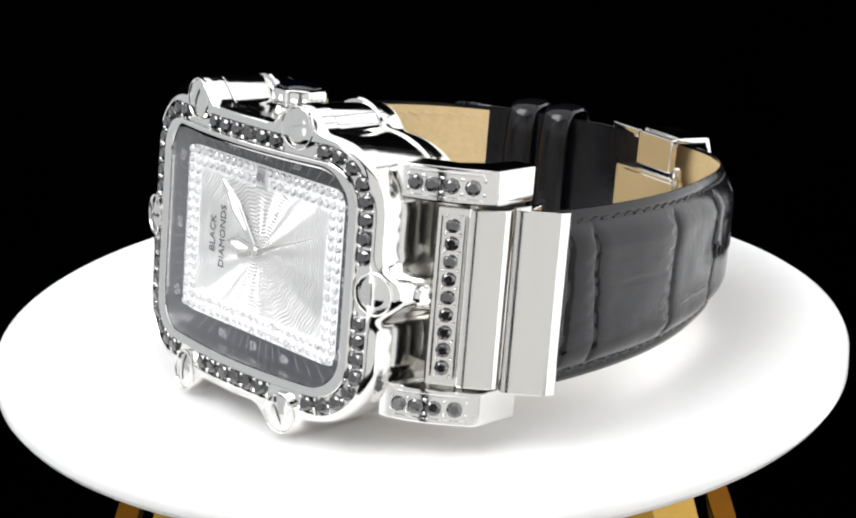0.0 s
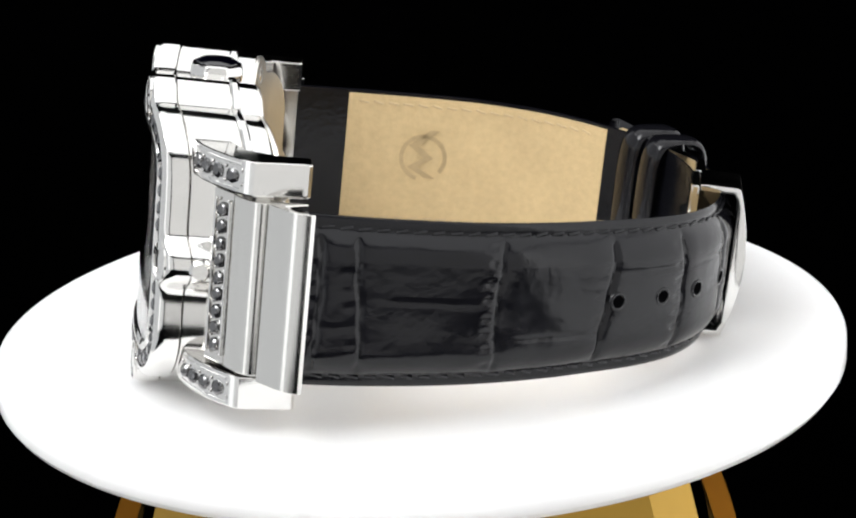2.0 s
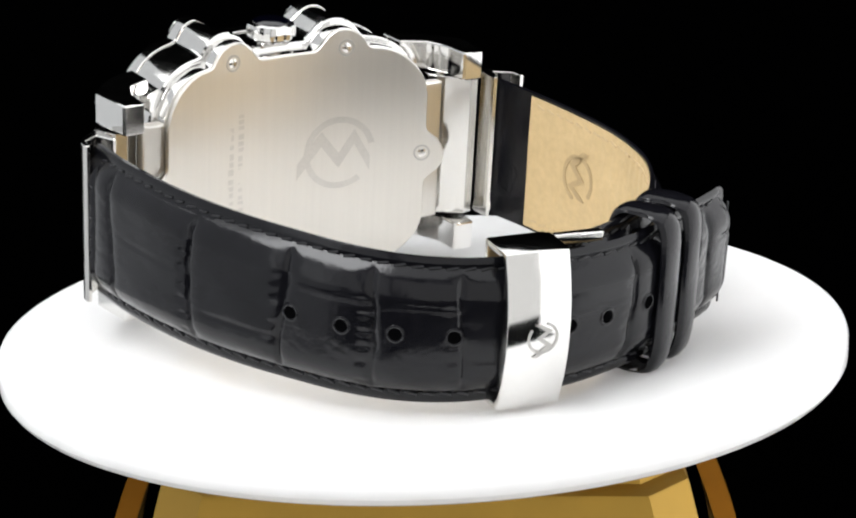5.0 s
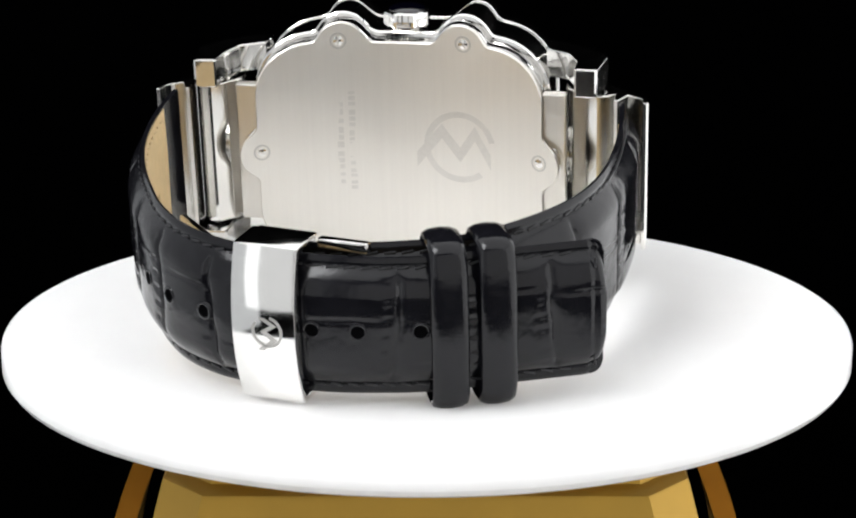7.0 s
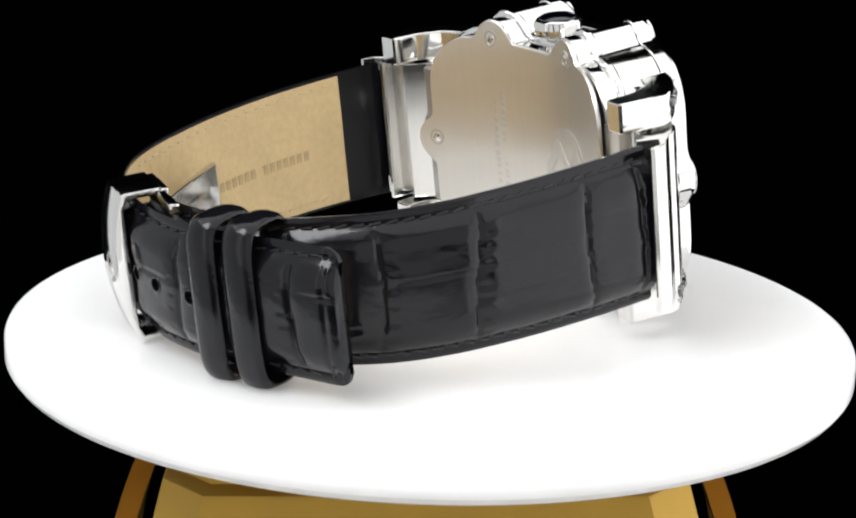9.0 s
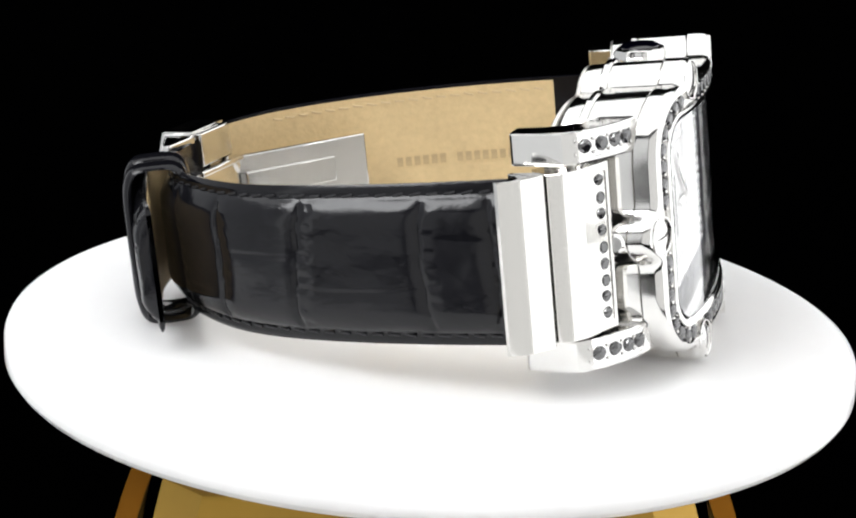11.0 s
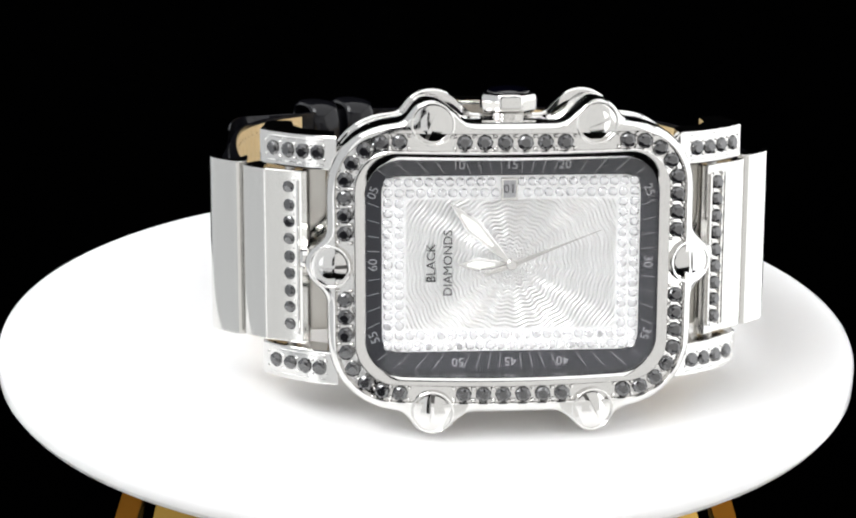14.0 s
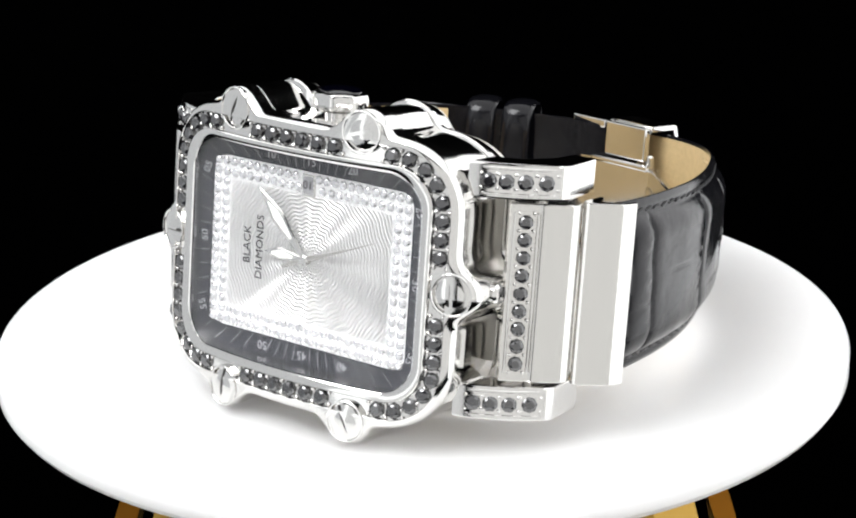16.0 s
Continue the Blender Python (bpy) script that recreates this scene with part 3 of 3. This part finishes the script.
def leather(v, s, hw, grooves, seed, side=1.0):
    """Relief of the embossed hide over the strap's body."""
    e = hw - abs(v)
    x = min(1.0, max(0.0, (e - 1.7) / 3.8))
    pad = 1.95 * (1 - (1 - x) ** 2) + 0.15 - 0.5 * (1 - math.sqrt(min(1.0, e / 1.2))) - 0.2 * math.exp(-((e - 1.45) / 0.36) ** 2)
    mid = min(1.0, max(0.0, (e - 2.0) / 1.2))
    h = 0.0
    for k, (g, wob) in enumerate(grooves):
        c = g + wob * math.sin(v * 0.22 + seed + k * 1.7) + 0.10 * math.sin(v * 1.1 + k)
        d = (s - c)
        h -= 0.34 * math.exp(-(d / 0.36) ** 2) + 0.22 * math.exp(-(d / 1.3) ** 2)
        # short side creases beside each groove
        cr = math.sin(v * 2.6 + k * 2.1 + noise.noise((v * 0.3, k * 3.1, seed)) * 2.5)
        h -= 0.24 * max(0.0, cr) ** 2 * math.exp(-((d + 1.5) / 0.8) ** 2) * (1 if (k + int(seed)) % 2 else 0.45)
    # one long crease across each plate
    for k in range(len(grooves) - 1):
        a, b = grooves[k][0], grooves[k + 1][0]
        if a < s < b:
            vc = (3.6, -3.2, 1.2, -4.6, 4.4)[(k + int(seed)) % 5] + 0.35 * math.sin(s * 0.16 + k)
            h -= 0.20 * math.exp(-((v - vc) / 0.20) ** 2) * math.sin(math.pi * (s - a) / (b - a))
    h += 0.14 * noise.noise((s * 0.16, v * 0.2, seed)) + 0.025 * noise.noise((s * 0.4, v * 0.4, seed + 4)) - 0.02 * max(0.0, noise.noise((s * 0.3, v * 1.1, seed + 9)))
    return pad + h * mid


def strap(name, ctrl, n, width, thick, grooves, seed, watch, label, round_tip=False):
    pts, tan, nor, S = curve_points(ctrl, n)
    L = S[-1]
    m = 56
    verts, faces = [], []
    for i in range(n):
        f = S[i] / L
        hw = width(f)
        if round_tip and L - S[i] < 2.0:
            q = 2.0 - (L - S[i])
            hw -= 2.0 - math.sqrt(max(4.0 - q * q, 0.0))
        th = thick(f)
        row = []
        for j in range(m):
            v = hw * (2 * j / (m - 1) - 1)
            h = leather(v, S[i], hw, grooves, seed) - 1.9
            if round_tip:
                d = L - S[i]
                h -= 0.9 * math.exp(-d / 1.3) + 0.22 * math.exp(-((d - 1.7) / 0.35) ** 2)
            row.append((pts[i][0] + nor[i][0] * h, v + 0.45 * min(1, f * 3), pts[i][1] + nor[i][1] * h))
        for j in (m - 1, 2 * m // 3, m // 3, 0):
            v = hw * (2 * j / (m - 1) - 1)
            row.append((pts[i][0] - nor[i][0] * (th + 0.35), v * 0.992 + 0.45 * min(1, f * 3), pts[i][1] - nor[i][1] * (th + 0.35)))
        verts += row
    k = m + 4
    for i in range(n - 1):
        for j in range(k):
            faces.append((i * k + j, i * k + (j + 1) % k, (i + 1) * k + (j + 1) % k, (i + 1) * k + j))
    faces += [tuple(range(k)), tuple(range((n - 1) * k, n * k))]
    ob = put(name, mesh_of(name, verts, faces, LEATHER, 50), watch, None, label)
    return ob, (pts, tan, nor, S)


def frame_at(path, s, v, h):
    """The pose on a strap at length s: x along it, y across, z outwards."""
    pts, tan, nor, S = path
    g = lambda a: np.array([np.interp(s, S, a[:, 0]), np.interp(s, S, a[:, 1])])
    p, t, n = g(pts), g(tan), g(nor)
    t, n = t / np.linalg.norm(t), n / np.linalg.norm(n)
    x = Vector((t[0], 0, t[1]))
    z = Vector((n[0], 0, n[1]))
    y = z.cross(x)
    sgn = 1 if y.y > 0 else -1
    x = x * sgn
    y = z.cross(x)
    m = Matrix((x, y, z)).transposed().to_4x4()
    m.translation = Vector(((p[0] + n[0] * h) * MM, v * MM, (p[1] + n[1] * h) * MM))
    return m


def nearest(path, u, w):
    d = (path[0][:, 0] - u) ** 2 + (path[0][:, 1] - w) ** 2
    return path[3][int(d.argmin())]


def lining(name, path, s0, s1, width, thick, parent, label, tip=False):
    """The pale inner leather of a strap."""
    pts, tan, nor, S = path
    L = S[-1]
    n, m = 90, 14
    verts, faces = [], []
    for i in range(n):
        s = s0 + (s1 - s0) * i / (n - 1)
        f = s / L
        p = np.array([np.interp(s, S, pts[:, 0]), np.interp(s, S, pts[:, 1])])
        q = np.array([np.interp(s, S, nor[:, 0]), np.interp(s, S, nor[:, 1])])
        q /= np.linalg.norm(q)
        hw, th = width(f) - 0.55, thick(f)
        if tip:
            near = max(0.0, 3.0 - (s1 - s))
            hw -= 0.5 * min(1.0, max(0.0, (s - s1 + 24) / 8)) + 3.0 - math.sqrt(max(9.0 - near * near, 0.0))
        for lvl in (0.2, 0.46):
            for j in range(m):
                v = hw * (2 * j / (m - 1) - 1)
                d = th + lvl + (0.08 * noise.noise((s * 0.9, v * 0.2, 5.0)) + 0.11 * math.sin(s * 2.2 + noise.noise((s * .1, v * .1, 2)) * 4) * (0.5 + 0.5 * noise.noise((s * .2, v * .15, 9)))) * 0.7 * (lvl > 0.4)
                verts.append((p[0] - q[0] * d, v + 0.45 * min(1, f * 3), p[1] - q[1] * d))
    k = 2 * m
    for i in range(n - 1):
        a, b = i * k, (i + 1) * k
        for j in range(m - 1):
            faces += [(a + j, a + j + 1, b + j + 1, b + j), (a + m + j, a + m + j + 1, b + m + j + 1, b + m + j)]
        faces += [(a, b, b + m, a + m), (a + m - 1, b + m - 1, b + 2 * m - 1, a + 2 * m - 1)]
    faces += [tuple(range(m)) + tuple(range(2 * m - 1, m - 1, -1)), tuple((n - 1) * k + x for x in tuple(range(m)) + tuple(range(2 * m - 1, m - 1, -1)))]
    return put(name, mesh_of(name, verts, faces, TAN, 50), parent, None, label)


def stitches(path, s0, s1, width, depth, pitch, me, parent, sides=(-1, 1), inset=1.5, outward=1):
    L = path[3][-1]
    n = int((s1 - s0) / pitch)
    for i in range(n):
        s = s0 + pitch * (i + 0.5)
        f = s / L
        for k in sides:
            v = k * (width(f) - inset) + 0.45 * min(1, f * 3)
            put("stitch", me, parent, frame_at(path, s, v, depth(f)) @ pose(0, 0, 0, 0, 5 * math.sin(i * 2.3), (11 + 4 * math.sin(i * 1.7)) * k))


def build_strap(watch):
    long_w = lambda f: 12.0 - 1.9 * min(1.0, f / 0.75)
    short_w = lambda f: 12.0 - 1.5 * min(1.0, f)
    long_t = lambda f: 2.6 - 0.6 * min(1.0, f / 0.7)
    short_t = lambda f: 2.6 - 0.5 * min(1.0, f)
    g_long = [(2.5, .3), (8.2, .6), (27.5, .5), (44.0, .7), (57.5, .5), (70, .5), (83, .6), (97, .6), (109, .5), (119, .5), (129, .4)]
    g_short = [(2.6, .4), (12.5, .6), (31.5, .7), (46, .5), (58, .5), (69, .4)]
    a, pa = strap("long_strap", LONG, 420, long_w, long_t, g_long, 1.3, watch, "black crocodile-embossed leather strap half with holes", True)
    b, pb = strap("short_strap", SHORT, 260, short_w, short_t, g_short, 5.7, watch, "black crocodile-embossed leather strap half")
    La, Lb = pa[3][-1], pb[3][-1]
    lining("lining", pa, 8.6, La - 1.3, long_w, long_t, a, "tan leather lining", True)
    lin = lining("lining", pb, 8.6, nearest(pb, -29.5, -72.0), short_w, short_t, b, "tan leather lining with a stamped emblem")
    th = box_mesh("stitch", -0.85, 0.85, -0.17, 0.17, -0.14, 0.15, THREAD, 0.12)
    stitches(pa, 2.0, La - 2.5, long_w, lambda f: -1.84, 2.5, th, a)
    stitches(pb, 2.0, Lb - 2.0, short_w, lambda f: -1.84, 2.5, th, b)
    tt = box_mesh("lining_stitch", -0.85, 0.85, -0.16, 0.16, -0.12, 0.12, TAN_THREAD, 0.07)
    stitches(pb, 10.0, nearest(pb, -31, -70), short_w, lambda f: -(short_t(f) + 0.50), 2.5, tt, b, inset=1.9)
    stitches(pa, 10.0, 60, long_w, lambda f: -(long_t(f) + 0.50), 2.5, tt, a, inset=1.9)
    for i in range(6):
        s = La - 1.6
        put("stitch", th, a, frame_at(pa, s, -7.2 + i * 2.9 + 0.45, -0.75) @ pose(0, 0, 0, 0, 0, 90))
    # punched holes, each a worn rim round a black disc added as the hole's inner shade
    hole = lathe_mesh("hole", [(1.45, -0.25), (1.3, 0.05), (1.1, 0.12), (0.9, 0.05), (0.8, -0.5)], LEATHER, 24)
    pit_shade = lathe_mesh("pit_shade", [(0.98, 0.06), (0.3, 0.04)], VELVET, 20)
    for u, w in ((29.3, -64.7), (25.5, -71.4), (20.8, -77.3), (14.4, -81.9), (-1.7, -86.0), (-8.2, -85.8), (-16.5, -84.6)):
        s = nearest(pa, u, w)
        m = frame_at(pa, s, 0.55, leather(0.1, s, long_w(s / La), g_long, 1.3) - 1.86)
        put("hole", hole, a, m)
        put("pit_shade", pit_shade, a, m)
    # keeper loops
    for name, u, w in (("keeper_loop", -20.2, -83.2), ("keeper_loop", -26.2, -80.5)):
        s = nearest(pa, u, w)
        m = frame_at(pa, s, 0.45, 0)
        prof, n = [], 40
        hwid, top, low = 11.7, 0.85, -8.4
        for i in range(n):
            t = 2 * math.pi * i / n
            c, q = math.cos(t), math.sin(t)
            x = hwid * math.copysign(abs(c) ** 0.42, c)
            z = (top + low) / 2 + (top - low) / 2 * math.copysign(abs(q) ** 0.55, q)
            prof.append((x, z))
        verts, faces = [], []
        for dx, k in ((-2.55, 0.0), (-2.35, 0.36), (-1.5, 0.66), (0.0, 0.76), (1.5, 0.66), (2.35, 0.36), (2.55, 0.0), (2.4, -0.4), (-2.4, -0.4)):
            for x, z in prof:
                verts.append((dx, x + math.copysign(k, x) * min(1, abs(x) / 6), z + (k if z > -3 else -k) + 0.1 * noise.noise((x * .4, dx, u))))
        L = len(prof)
        for r in range(9):
            for i in range(L):
                j = (i + 1) % L
                faces.append((r * L + i, r * L + j, ((r + 1) % 9) * L + j, ((r + 1) % 9) * L + i))
        put(name, mesh_of(name, verts, faces, LEATHER, 45), watch, m, "black leather keeper loop")
    # emblem stamped in the lining, and faint lettering as bars
    s = nearest(pb, -39.6, -41.5)
    m = frame_at(pb, s, 1.2, -(short_t(s / Lb) + 0.60)) @ pose(0, 0, 0, 0, 180, 90)
    badge("stamped_emblem", lin, STAMP, 0, 0, 0, 4.0, False, m)
    for i in range(14):
        if i == 7:
            continue
        s = 17.0 + 1.55 * i
        put("stamped_letter", box_mesh("stamped_letter", -0.5, 0.5, -0.8, 0.8, -0.03, 0.05, STAMP, 0), a, frame_at(pa, s, -1.0, -(long_t(s / La) + 0.56)))
    # buckle plate over the strap
    s = nearest(pa, 4.2, -85.3)
    m = frame_at(pa, s, 0.55, 0.0)
    outer, n = [], 28
    for i in range(n + 1):
        y = -11.0 + 22.6 * i / n
        outer.append((y, 2.3 - 2.05 * ((y - 0.3) / 11.3) ** 2))
    outer = [(-11.2, -5.6)] + [(-11.2, -0.2)] + outer + [(11.8, -0.2), (11.8, -5.6)]
    inner = [(10.8, -5.6), (10.8, -0.5), (10.2, -0.25)] + [(9.6 - 18.6 * i / 10, 0.15) for i in range(11)] + [(-9.6, -0.25), (-10.2, -0.5), (-10.2, -5.6)]
    prof = outer + inner
    bm = bmesh.new()
    lo = [bm.verts.new((-4.7 * MM, y * MM, z * MM)) for y, z in prof]
    hi = [bm.verts.new((4.7 * MM, y * MM, z * MM)) for y, z in prof]
    fa = [bm.faces.new(lo), bm.faces.new(hi)]
    for i in range(len(prof)):
        j = (i + 1) % len(prof)
        bm.faces.new((lo[i], lo[j], hi[j], hi[i]))
    bmesh.ops.recalc_face_normals(bm, faces=bm.faces)
    bmesh.ops.bevel(bm, geom=list({e for f in fa for e in f.edges}), offset=0.2 * MM, segments=2, affect="EDGES", profile=0.5)
    me = bpy.data.meshes.new("buckle")
    bm.to_mesh(me)
    bm.free()
    buckle = put("buckle", finish(me, STEEL, 30), watch, m, "polished steel buckle cover with an etched emblem")
    badge("buckle_emblem", buckle, ETCHED, 0.0, -0.6, 2.35, 2.3, False, pose(0, 0, 0, 0, 0, 90))
    # folding clasp inside the strap
    put("clasp_lid", box_mesh("clasp_lid", 5.2, 12.6, 9.9, 11.4, -6.4, -4.9, STEEL, 0.3), watch, m, "folding clasp side plate")
    put("clasp_plate", box_mesh("clasp_plate", -7.5, 9.5, -8.5, 5.2, -7.2, -6.3, STEEL, 0.25), watch, m, "polished clasp base plate")
    ang = math.degrees(math.atan2(19.0, 16.2))
    blade = put("clasp_blade", box_mesh("clasp_blade", -1.0, 25.0, -4.6, 5.6, -0.55, 0.55, STEEL, 0.3), watch, at(7.6, 0.3, -79.0, -ang), "polished folding clasp blade")
    put("blade_rib", box_mesh("blade_rib", 3.0, 19.0, -1.6, 2.6, 0.5, 0.95, SATIN, 0.2), blade)
    put("clasp_cover", box_mesh("clasp_cover", -4.4, 4.5, 5.9, 11.5, -7.0, -5.7, SATIN, 0.3), watch, m, "satin steel clasp cover")
    put("clasp_hinge", box_mesh("clasp_hinge", -6.2, 6.4, 4.6, 5.6, -8.0, -6.2, STEEL, 0.3), watch, m, "steel clasp hinge bar")
    put("clasp_pin", lathe_mesh("clasp_pin", [(0.8, -6.2), (0.8, 7.2), (0.5, 7.5)], STEEL, 20), watch, at(7.4, 0, -79.2, 0, 0, -90))


def build_lugs(watch):
    st = stone_mesh("lug_stone", 1.12, STONE)
    small = stone_mesh("link_stone", 1.02, STONE)
    rnd = random.Random(11)
    for sx in (-1, 1):
        dw = -0.55 * sx
        out = 1.2 if sx < 0 else -0.4
        prof = [(23.6, -4.6), (25.0, -5.15), (27.0, -6.15), (29.0, -7.5), (31.0, -9.25), (32.6, -11.0), (33.6, -12.4), (33.9, -13.2), (33.0, -20.4), (32.6, -20.8), (29.6, -20.6), (29.3, -20.2), (29.2, -16.0), (27.5, -12.0), (23.6, -9.8)]
        for sy in (-1, 1):
            v0, v1 = (12.65, 17.4) if sy > 0 else (-17.4, -12.65)
            lug = extrude("lug", [(sx * u, w + dw) for u, w in prof], v0, v1, STEEL, watch, "polished steel lug set with black stones", 0.28)
            # a frame round four stones
            top = lambda u: np.interp(u, [p[0] for p in prof[:8]], [p[1] for p in prof[:8]])
            for y0, y1 in ((13.15, 13.5), (16.55, 16.9)):
                pr = [(sx * u, top(u) + dw + 0.12) for u in (25.3, 27, 29, 31, 32.9)] + [(sx * u, top(u) + dw - 0.3) for u in (32.9, 31, 29, 27, 25.3)]
                extrude("stone_rail", pr, sy * y0 if sy > 0 else -y1, y1 if sy > 0 else -y0, STEEL, lug, "", 0.06, 24, 1)
            tips = []
            for k in range(4):
                u = 26.15 + 1.98 * k
                w = top(u) + dw
                a = math.degrees(math.atan2(top(u - 0.5) - top(u + 0.5), 1.0))
                put("lug_stone", st, lug, at(sx * u, sy * 15.02, w + 0.10, sx * a, rnd.uniform(0, 45)))
                for du in (-0.95, 0.95):
                    for dv in (-0.95, 0.95):
                        tips.append((sx * (u + du * 0.95), sy * (15.02 + dv), top(u + du) + dw - 0.02))
            beads("bead_setting", tips, 0.26, lug)
        # link with a row of nine stones, then the end piece that holds the strap
        p1 = [(27.3, -9.3), (27.6, -8.5), (28.3, -8.15), (31.6, -10.75), (31.9, -10.82), (32.2, -10.98), (32.81, -11.41), (33.34, -11.94), (33.56, -12.14), (34.12, -12.69), (34.6, -13.35), (34.95, -13.85), (35.15, -14.4), (35.2, -15.0), (34.9, -15.7), (33.2, -17.6), (31.5, -18.0), (28.6, -15.2), (27.2, -13.4), (27.1, -10.2)]
        link = extrude("link", [(sx * (u + out * (u > 31)), w + dw) for u, w in p1], -12.15, 12.15, SATIN, watch, "polished fluted steel link with a row of black stones", 0.2, 20)
        slope = math.degrees(math.atan2(2.6, 3.3))
        for du in (-1.55, 1.55):
            c = (30.0 + du * math.cos(radians(slope)), -9.42 - du * math.sin(radians(slope)))
            me = box_mesh("stone_rail", -0.16, 0.16, -10.9, 10.9, -0.1, 0.22, STEEL, 0.06)
            put("stone_rail", me, link, at(sx * c[0], 0, c[1] + dw, sx * slope))
        tips = []
        for k in range(9):
            v = -9.65 + 19.3 * k / 8
            put("link_stone", small, link, at(sx * 30.0, v, -9.30 + dw, sx * slope, rnd.uniform(0, 45)))
            for dv in (-1.2, 1.2):
                for du in (-0.75, 0.75):
                    tips.append((sx * (30.0 + du), v + dv, -9.45 - 0.79 * du + dw))
        beads("bead_setting", tips, 0.24, link)
        p2 = [(34.6, -16.3), (35.3, -15.5), (35.7, -15.38), (36.1, -15.42), (36.5, -15.68), (37.18, -16.25), (37.74, -16.93), (37.96, -17.16), (38.58, -17.77), (39.1, -18.5), (39.5, -19.1), (39.8, -19.85), (40.0, -21.0), (39.7, -21.5), (39.2, -21.4), (38.8, -19.2), (36.4, -17.6), (35.0, -20.6), (34.5, -20.4)]
        end = extrude("end_link", [(sx * (u + out), w + dw) for u, w in p2], -12.5, 12.45, SATIN, watch, "polished fluted steel end piece", 0.16, 20)
        # bar and stem between the case and the link
        m = at(sx * 24.8, 0, -7.4, 90 * sx)
        put("hinge_stem", lathe_mesh("hinge_stem", [(1.9, -1.0), (1.9, 1.6), (1.5, 1.9), (1.5, 3.4), (1.1, 3.8)], STEEL, 28), watch, m, "turned steel hinge stem")
        put("spring_bar", lathe_mesh("spring_bar", [(0.75, -12.6), (0.75, 12.6)], STEEL, 18), watch, at(sx * 29.8, 0, -13.0 + dw, 0, 0, -90), "steel spring bar")
        side = box_mesh("case_shoulder", -1.6, 2.3, -11.9, 11.9, -1.0, 1.2, BRUSHED, 0.3)
        put("case_shoulder", side, watch, at(sx * 25.3, 0, -15.6, 0, 0 if sx > 0 else 180), "brushed steel shoulder behind the links")


def watch_thing():
    root = new("wristwatch")
    tagged(root, "steel wristwatch with black stones and black leather strap on the plate", "wristwatch")
    build_case(root)
    before = set(root.children)
    build_dial(root)
    for ob in set(root.children) - before:
        if not ob.name.startswith("crystal"):
            ob.location.z += 0.5 * MM
    build_lugs(root)
    build_strap(root)
    return root


room()
plinth()
turn_plate = plate()
wristwatch = watch_thing()


def motions():
    face = Matrix(((0.99233, 0.01974, -0.12199, 3.833 * MM), (-0.12332, 0.09455, -0.98785, -41.04 * MM), (-0.00796, 0.99532, 0.09626, (0.014 + UP) * MM), (0, 0, 0, 1)))
    n = Vector((0.0058, -0.048, 1)).normalized()
    x = Vector((1, 0, 0))
    y = n.cross(x).normalized()
    x = y.cross(n)
    disc = Matrix((x, y, n)).transposed().to_4x4()
    disc.translation = Vector((-0.09, -1.03, -0.62)) * MM
    times = [i * 0.25 for i in range(65)]
    for thing, m in ((wristwatch, face), (turn_plate, disc)):
        walk(thing, [(t, pose(0, 0, 0, 0, 0, turn_at(t)) @ m) for t in times])


motions()
